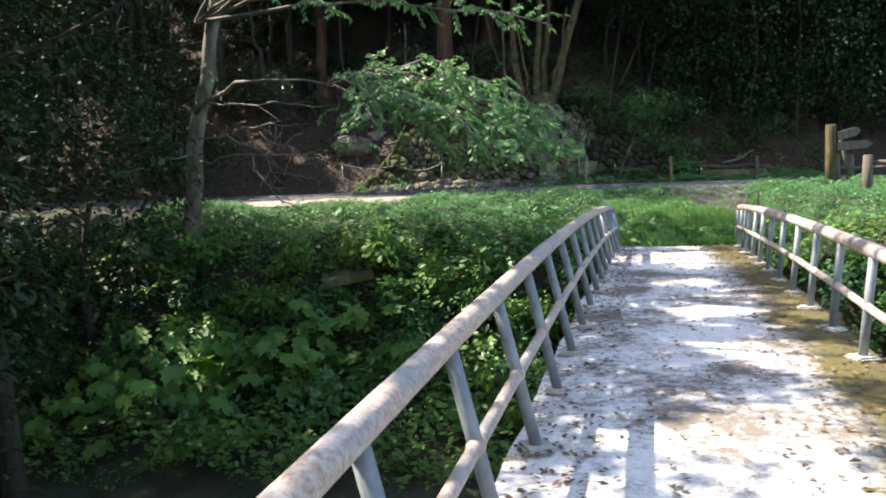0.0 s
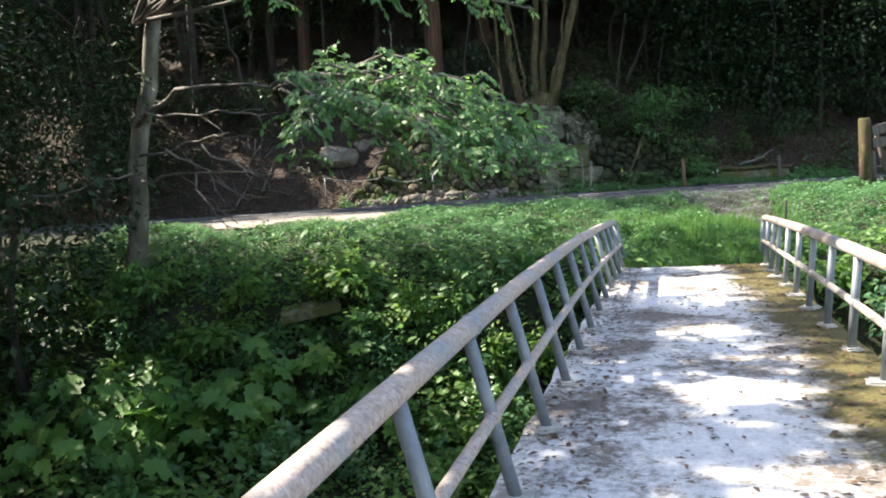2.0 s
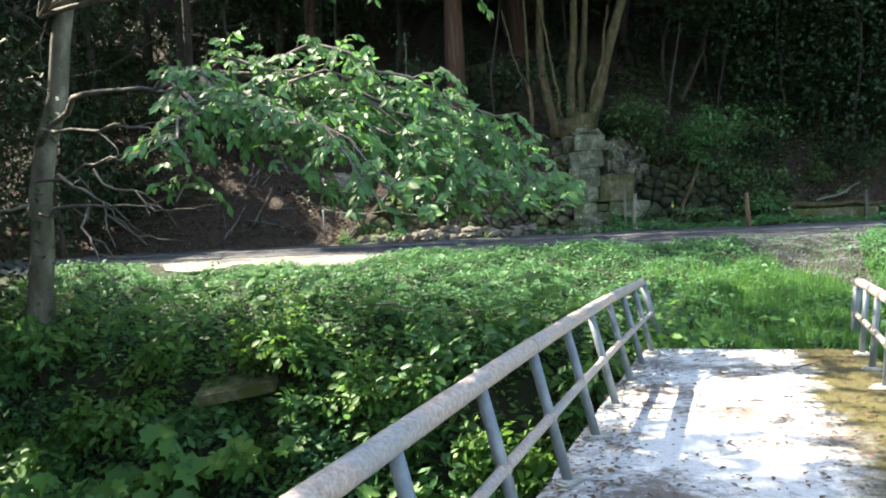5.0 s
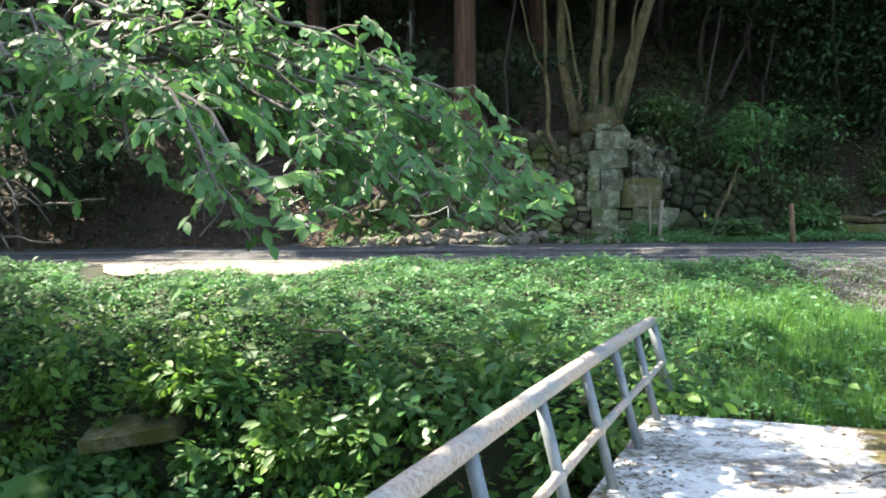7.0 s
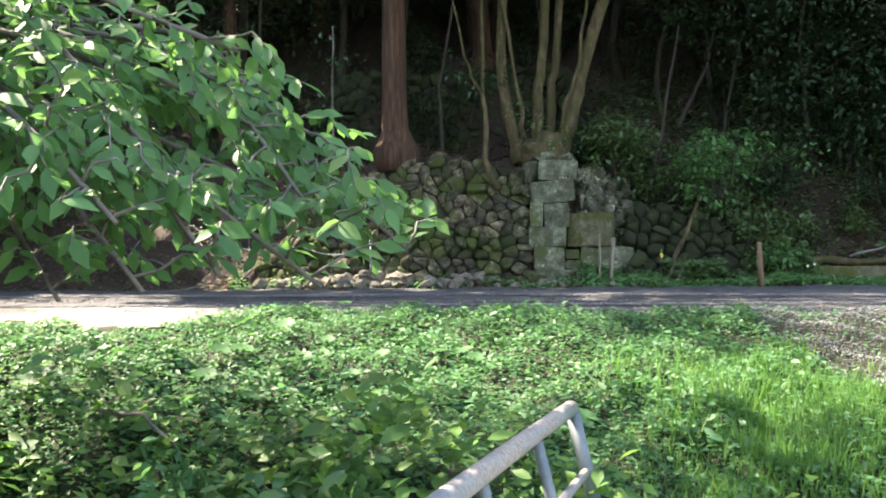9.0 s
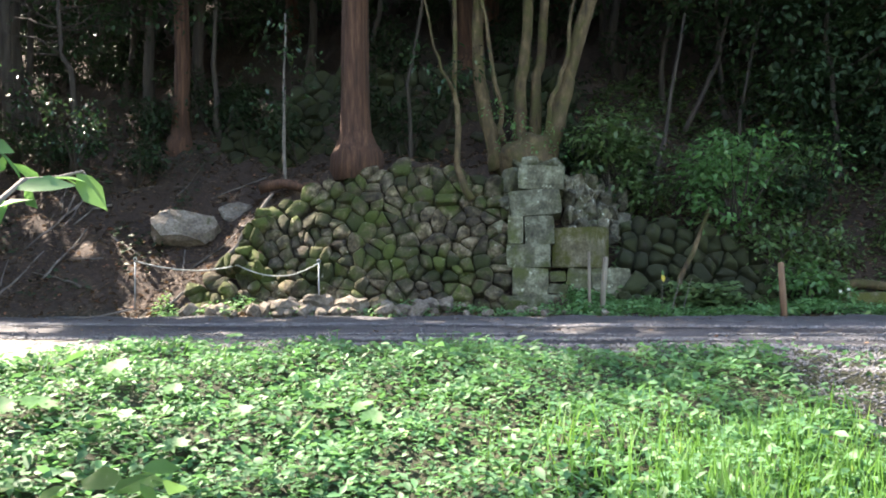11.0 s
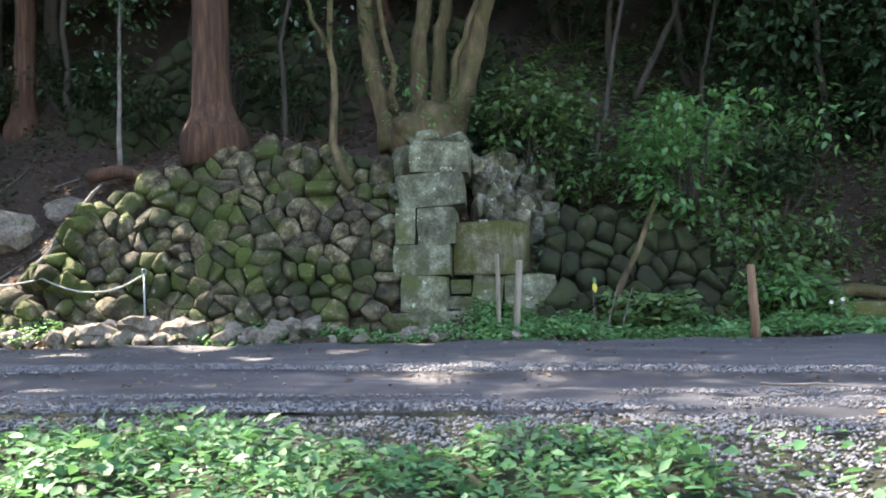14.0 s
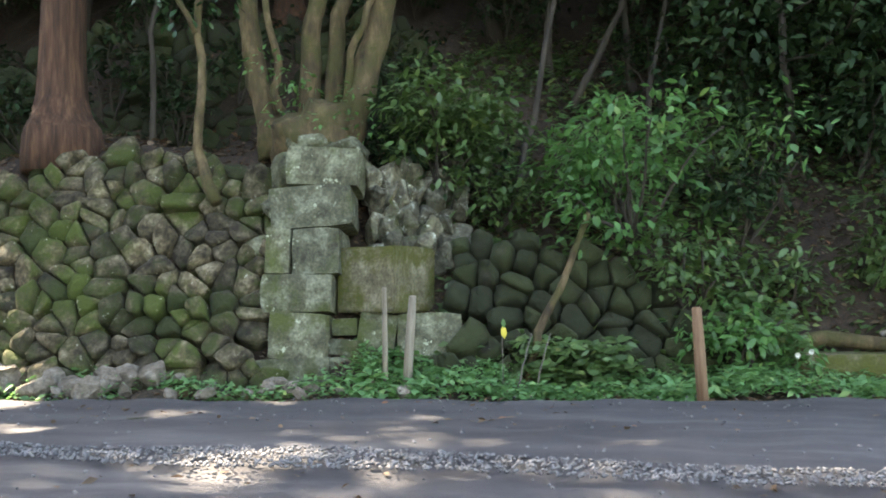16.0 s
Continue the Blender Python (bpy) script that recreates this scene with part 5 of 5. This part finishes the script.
def pebbles():
    tv = np.array([(1, .1, 0), (-.9, 0, .1), (0, 1, -.1), (.1, -.9, 0), (0, .1, .7), (.1, 0, -.7)]) * .5
    tf = np.array([(4, 0, 2), (4, 2, 1), (4, 1, 3), (4, 3, 0), (5, 2, 0), (5, 1, 2), (5, 3, 1), (5, 0, 3)])
    n = 160000
    x, y = rng.uniform(-9, 11, n), rng.uniform(17.5, 26.6, n)
    near = np.interp(x, [-9, 0, 2, 4.4, 6.3, 9, 11], [22.1, 22.3, 22.45, 22.3, 22.0, 22.1, 22.1])
    strip = (np.abs(y - np.interp(x, [2, 4, 5.2, 6.3, 7.2], [24.05, 23.95, 23.7, 23.45, 23.4]) - .08 * np.sin(x * 1.3)) < .24 * (.5 + patchy(x, y, .8)))
    edge = (y < near + .05) & (np.abs(y - near + .35) < .8 * (.45 + patchy(x, y, .9)))
    ok = strip | edge | (apron(x, y) & (y < 22.5)) | ((y > near) & (rng.uniform(0, 1, n) < .012))
    x, y = x[ok], y[ok]
    n = len(x)
    z = np.where(y > 22.3, .815, np.maximum(lz(x, y) + .02, np.where(y > 21.9, .79, -9)))
    a = rng.uniform(0, math.tau, n)
    sx, sy = rng.uniform(.014, .048, n), rng.uniform(.012, .034, n)
    c, s = np.cos(a), np.sin(a)
    px, py, pz = tv[None, :, 0] * sx[:, None], tv[None, :, 1] * sy[:, None], tv[None, :, 2] * ((sx + sy) / 2)[:, None]
    v = np.stack([x[:, None] + c[:, None] * px - s[:, None] * py, y[:, None] + s[:, None] * px + c[:, None] * py, z[:, None] + pz + .008], -1)
    f = tf[None] + (np.arange(n) * 6)[:, None, None]
    ob = new("gravel", array_mesh("gravel", v.reshape(-1, 3), f.reshape(-1, 3), M_GRAVEL))
    tagged(ob, "loose grey gravel along and between the wheel tracks", "gravel", kind="stuff")


pebbles()


def butterbur():
    """Broad round leaves on stalks at the foot of the bank."""
    g = np.random.default_rng(91)
    tv, k = [(0, .0, 0)], 19
    rad = [.1] + [.5 * (1 + .14 * (-1) ** i + .06 * math.sin(5 * i)) for i in range(1, k)]
    for i in range(k):
        a = -math.pi / 2 + math.tau * i / k
        tv.append((math.cos(a) * rad[i], math.sin(a) * rad[i] + .0, .09 + .04 * math.sin(3.1 * i)))
    for i in range(k):
        a = -math.pi / 2 + math.tau * i / k
        tv.append((math.cos(a) * rad[i] * .55, math.sin(a) * rad[i] * .55, .035))
    tf = []
    for i in range(k):
        j = (i + 1) % k
        tf += [(0, 1 + k + i, 1 + k + j), (1 + k + i, 1 + i, 1 + j), (1 + k + i, 1 + j, 1 + k + j)]
    big, little = (array_mesh("leaf", tv, tf, m, True) for m in (L_BIG, L_ROUND))
    patches = [(-5.6, 15.7, 60, .8), (-4.2, 15.9, 60, .7), (-2.6, 15.9, 34, .6), (-1.0, 15.6, 16, .45), (-6.6, 14.8, 24, .7), (.9, 18.4, 16, 1.0), (-.8, 17.8, 10, .6), (2.2, 19.4, 12, 1.1), (-2.0, 18.6, 8, .8)]
    for x0, y0, n, r in patches:
        root = empty("butterbur", (x0, y0, float(lz(x0, y0))), "patch of broad round butterbur leaves on the bank", "plant", "butterbur patches")
        for i in range(n):
            x, y = x0 + g.normal(0, r), y0 + g.normal(0, r * .8)
            small = y0 > 17
            if not small:
                y = min(y, float(bank_edge(x)) - g.uniform(1.0, 1.9))
            if on_bridge(np.array(x), np.array(y), .3):
                continue
            hgt = g.uniform(.3, .85) if not small else g.uniform(.08, .2)
            z = float(lz(x, y)) + hgt
            sz = g.uniform(.26, .5) if not small else g.uniform(.14, .24)
            share("leaf", little if small else big, root, Matrix.Translation((-x0, -y0, -root.location.z)) @ pose(x, y - (0 if small else .25), z, g.normal(34 if not small else 18, 14), g.normal(0, 16), g.uniform(-60, 60)) @ Matrix.Diagonal((sz, sz, sz, 1)))


butterbur()


# ---- posts, signs and small things ----
def stake(name, at, height, radius, mat, label, tilt=(0, 0), top=.9):
    bm = bmesh.new()
    tube_into(bm, [(0, 0, -.15), (.0, 0, height * .5), (0, 0, height * .985), (0, 0, height)], [radius * 1.05, radius, radius * top, radius * top * .8], 12)
    for v in bm.verts:
        v.co += Vector((noise.noise(v.co * 9), noise.noise(v.co * 9 + Vector((4, 0, 0))), 0)) * radius * .3
    ob = part(name, bm, mat, None, "", True)
    ob.matrix_world = pose(*at, tilt[0], tilt[1], 0)
    return tagged(ob, label, "stake")


stake("wooden_stake", (4.32, 27.15, .8), .98, .026, M_PALEWOOD, "thin pale stake in front of the stone block", (3, 0))
stake("wooden_stake", (4.52, 27.2, .8), .9, .045, M_PALEWOOD, "weathered split stake in front of the stone block", (2, 4))
stake("wooden_stake", (7.12, 26.6, .78), .8, .05, M_RUSTWOOD, "short reddish wooden stake beside the track", (2, -3))
stake("wooden_stake", (9.97, 27.1, .8), .72, .05, M_WOOD, "short pale stake at the far side of the track", (0, 1))
stake("wooden_stake", (5.85, 15.9, gz(5.85, 15.9)), .8, .022, M_WOOD, "thin stake at the end of the railing", (0, 2))
stake("fence_post", (8.8, 17.7, gz(8.8, 17.7) - .08), .92, .1, M_WOOD, "thick round wooden fence post", (0, 1), 1.0)
stake("fence_post", (9.33, 20.2, gz(9.33, 20.2)), .68, .07, M_WOOD, "round wooden fence post beside the sign", (0, -2), 1.0)
stake("fence_post", (9.64, 20.2, gz(9.64, 20.2)), .74, .075, M_WOOD, "round wooden fence post beside the sign", (0, 1), 1.0)


def rail_log(a, b, r, label):
    bm = bmesh.new()
    tube_into(bm, wander((0, 0, 0), np.array(b) - np.array(a), 6, .01, np.random.default_rng(3)), [r] * 6, 10)
    ob = part("fence_rail", bm, M_WOOD, None, "", True)
    ob.location = a
    tagged(ob, label, "fence rail")


rail_log((9.25, 20.3, 1.1), (12.5, 19.2, 1.15), .04, "round log rail of the wooden fence")
rail_log((8.8, 17.75, 1.25), (12.5, 16.5, 1.3), .045, "round log rail of the wooden fence")


def signpost():
    root = empty("signpost", (9.13, 20.1, .75), "mossy wooden signpost with two arrow boards", "signpost")
    bm = bmesh.new()
    tube_into(bm, [(0, 0, -.3), (0, 0, .7), (.0, 0, 1.36), (0, 0, 1.4)], [.125, .12, .12, .1], 12)
    part("post", bm, M_BARK, root, "mossy round post", True)
    for z, x, ln, tip, rz, ry in ((1.12, .1, .62, .12, 12, -12), (.88, .1, .85, .14, 4, -3)):
        bm = bmesh.new()
        vs = [(0, -.02, -.1), (ln - tip, -.02, -.1), (ln, -.02, 0), (ln - tip, -.02, .1), (0, -.02, .1)]
        face = bm.faces.new([bm.verts.new(v) for v in vs])
        ret = bmesh.ops.extrude_face_region(bm, geom=[face])
        for v in [q for q in ret["geom"] if isinstance(q, bmesh.types.BMVert)]:
            v.co.y += .045
        bmesh.ops.recalc_face_normals(bm, faces=bm.faces[:])
        bmesh.ops.bevel(bm, geom=bm.edges[:], offset=.006, segments=1, affect="EDGES")
        ob = part("arrow_board", bm, M_WOOD, root, "weathered grey arrow board")
        ob.matrix_basis = pose(x, -.13, z, 0, ry, rz)
    bm = bmesh.new()
    tube_into(bm, [(.55, .1, -.3), (.4, .1, .6), (.25, .1, 1.2)], [.06, .055, .05], 8)
    part("brace", bm, M_WOOD, root, "", True)


signpost()


def rope_fence():
    """A slack rope between two thin iron pins in front of the wall."""
    root = empty("rope_barrier", (-1.4, 27.15, .8), "slack pale rope between thin iron pins", "rope barrier")
    O = np.array([-1.4, 27.15, .8])
    for x, z in ((-3.2, 1.7), (-.04, 1.64)):
        bm = bmesh.new()
        tube_into(bm, [(x + 1.4, 0, -.1), (x + 1.4, 0, z - .8)], [.011, .011], 8)
        pin = part("pin", bm, M_POST, root, "", True)
        bm = bmesh.new()
        tube_into(bm, [(x + 1.4 + .03 * math.cos(a), 0, z - .77 + .03 * math.sin(a)) for a in np.linspace(-1.5, 4.4, 12)], [.008] * 12, 6)
        part("ring", bm, M_POST, pin, "", True)
    for a, b, sag in (((-3.2, 27.15, 1.7), (-1.5, 27.35, 1.62), .12), ((-1.5, 27.35, 1.62), (-.04, 27.15, 1.64), .2)):
        bm = bmesh.new()
        tube_into(bm, wander(np.array(a) - O, np.array(b) - O, 14, .004, np.random.default_rng(5), sag), [.011] * 14, 6)
        part("rope", bm, M_ROPE, root, "", True)


rope_fence()


def trough():
    bm = bmesh.new()
    bmesh.ops.create_cube(bm, size=1)
    bmesh.ops.scale(bm, vec=(2.2, .55, .42), verts=bm.verts[:])
    bmesh.ops.bevel(bm, geom=bm.edges[:], offset=.02, segments=2, affect="EDGES")
    ob = part("concrete_slab", bm, M_BOX)
    ob.matrix_world = pose(9.25, 27.6, .9, 0, 0, -3)
    tagged(ob, "long mossy concrete slab at the foot of the hill", "concrete slab")


trough()
slim_tree("mossy_log", [(8.1, 27.75, 1.18), (9.2, 27.7, 1.18), (10.6, 27.6, 1.2)], .09, "dark mossy log lying behind the slab", M_BARK, seed=25)


def small_plants():
    """A yellow leaf on its stalk, two pale flowers, and bare twigs among the weeds."""
    g = np.random.default_rng(97)
    root = empty("seedling", (5.43, 26.98, .8), "thin seedling with one yellow leaf", "plant")
    bm = bmesh.new()
    tube_into(bm, wander((0, 0, 0), (0, 0, .6), 6, .008, g), [.004] * 6, 5)
    part("stalk", bm, M_TWIG, root, "", True)
    for z, s, m in ((.62, .13, M_YELLOW), (.68, .09, L_SHRUB)):
        ob = new("leaf", leaves("leaf", OVAL, [(0, 0, z)], [(.1, -.2, -1)], [(0, -1, .2)], [s], m))
        ob.parent = root
    root = empty("flower", (8.03, 26.95, .8), "two small pale flowers on thin stalks", "flower")
    for dx, h in ((0, .34), (.1, .37)):
        bm = bmesh.new()
        tube_into(bm, wander((dx, 0, 0), (dx * 1.2, 0, h), 5, .006, g), [.004] * 5, 5)
        part("stalk", bm, L_COVER, root, "", True)
        n = 9
        a = np.linspace(0, math.tau, n, endpoint=False)
        ob = new("blossom", leaves("blossom", OVAL, np.tile((dx * 1.2, 0, h), (n, 1)), np.stack([np.cos(a), 0 * a - .6, np.sin(a)], 1), np.tile((0, -1, .3), (n, 1)), [.032] * n, M_PETAL))
        ob.parent = root
        tagged(ob, "creamy white petals")
    for x0 in (5.55, 5.72):
        slim_tree("bare_twig", [(x0, 26.95, .8), (x0 + .05, 26.93, 1.05), (x0 + .14, 26.95, 1.35)], .009, "bare thin twig standing among the weeds", M_TWIG, seed=int(x0 * 100))


small_plants()


def old_beam():
    bm = bmesh.new()
    bmesh.ops.create_cube(bm, size=1)
    bmesh.ops.scale(bm, vec=(1.0, .6, .14), verts=bm.verts[:])
    bmesh.ops.subdivide_edges(bm, edges=bm.edges[:], cuts=3, use_grid_fill=True)
    for v in bm.verts:
        v.co += Vector((0, noise.noise(v.co * 5), noise.noise(v.co * 5 + Vector((3, 0, 0))))) * .02
    ob = part("stone_ledge", bm, M_BOX)
    ob.matrix_world = pose(-1.95, 16.62, -.62, 8, -8, 8)
    tagged(ob, "worn flat stone ledge among the bank plants", "stone ledge")


old_beam()
slim_tree("fallen_branch", [(8.9, 27.3, 1.3), (9.5, 27.35, 1.45), (10.0, 27.5, 1.7)], .03, "bare curved branch lying on the slab", M_TWIG, seed=15)
slim_tree("fallen_branch", [(-.6, 17.4, .3), (.1, 17.0, .35), (.55, 16.6, .15)], .02, "dry bent branch lying on the bank plants", M_TWIG, seed=16)
slim_tree("fallen_twig", [(4.1, 13.6, .0), (4.3, 13.7, .03), (4.35, 13.5, .02)], .008, "small dry twig on the deck", M_TWIG, seed=18)
slim_tree("fallen_twig", [(6.2, 22.9, .8), (6.5, 22.7, .82), (6.7, 22.6, .81)], .01, "dry twig on the track", M_TWIG, seed=19)


def deck_debris():
    n = 6500
    a = rng.uniform(-.1, WIDTH + .1, n)
    a = np.where(rng.uniform(0, 1, n) < .55, np.where(rng.uniform(0, 1, n) < .5, rng.uniform(-.1, .3, n), rng.uniform(1.3, WIDTH + .1, n)), a)
    s = rng.uniform(-SPAN, -.6, n)
    x, y = END.x + ACROSS.x * a + ALONG.x * s, END.y + ACROSS.y * a + ALONG.y * s
    z = 0.12 - 0.0029 * (16.11 + .972 * s - 6.5) ** 2 + .014
    ob = new("deck_litter", leaves("deck_litter", SIMPLE, np.stack([x, y, z], 1), random_ways(n, .12), up_normals(n, .25), rng.uniform(.02, .06, n), L_DRY))
    tagged(ob, "small dry leaves and crumbs strewn on the deck", "leaf litter", kind="stuff")


deck_debris()
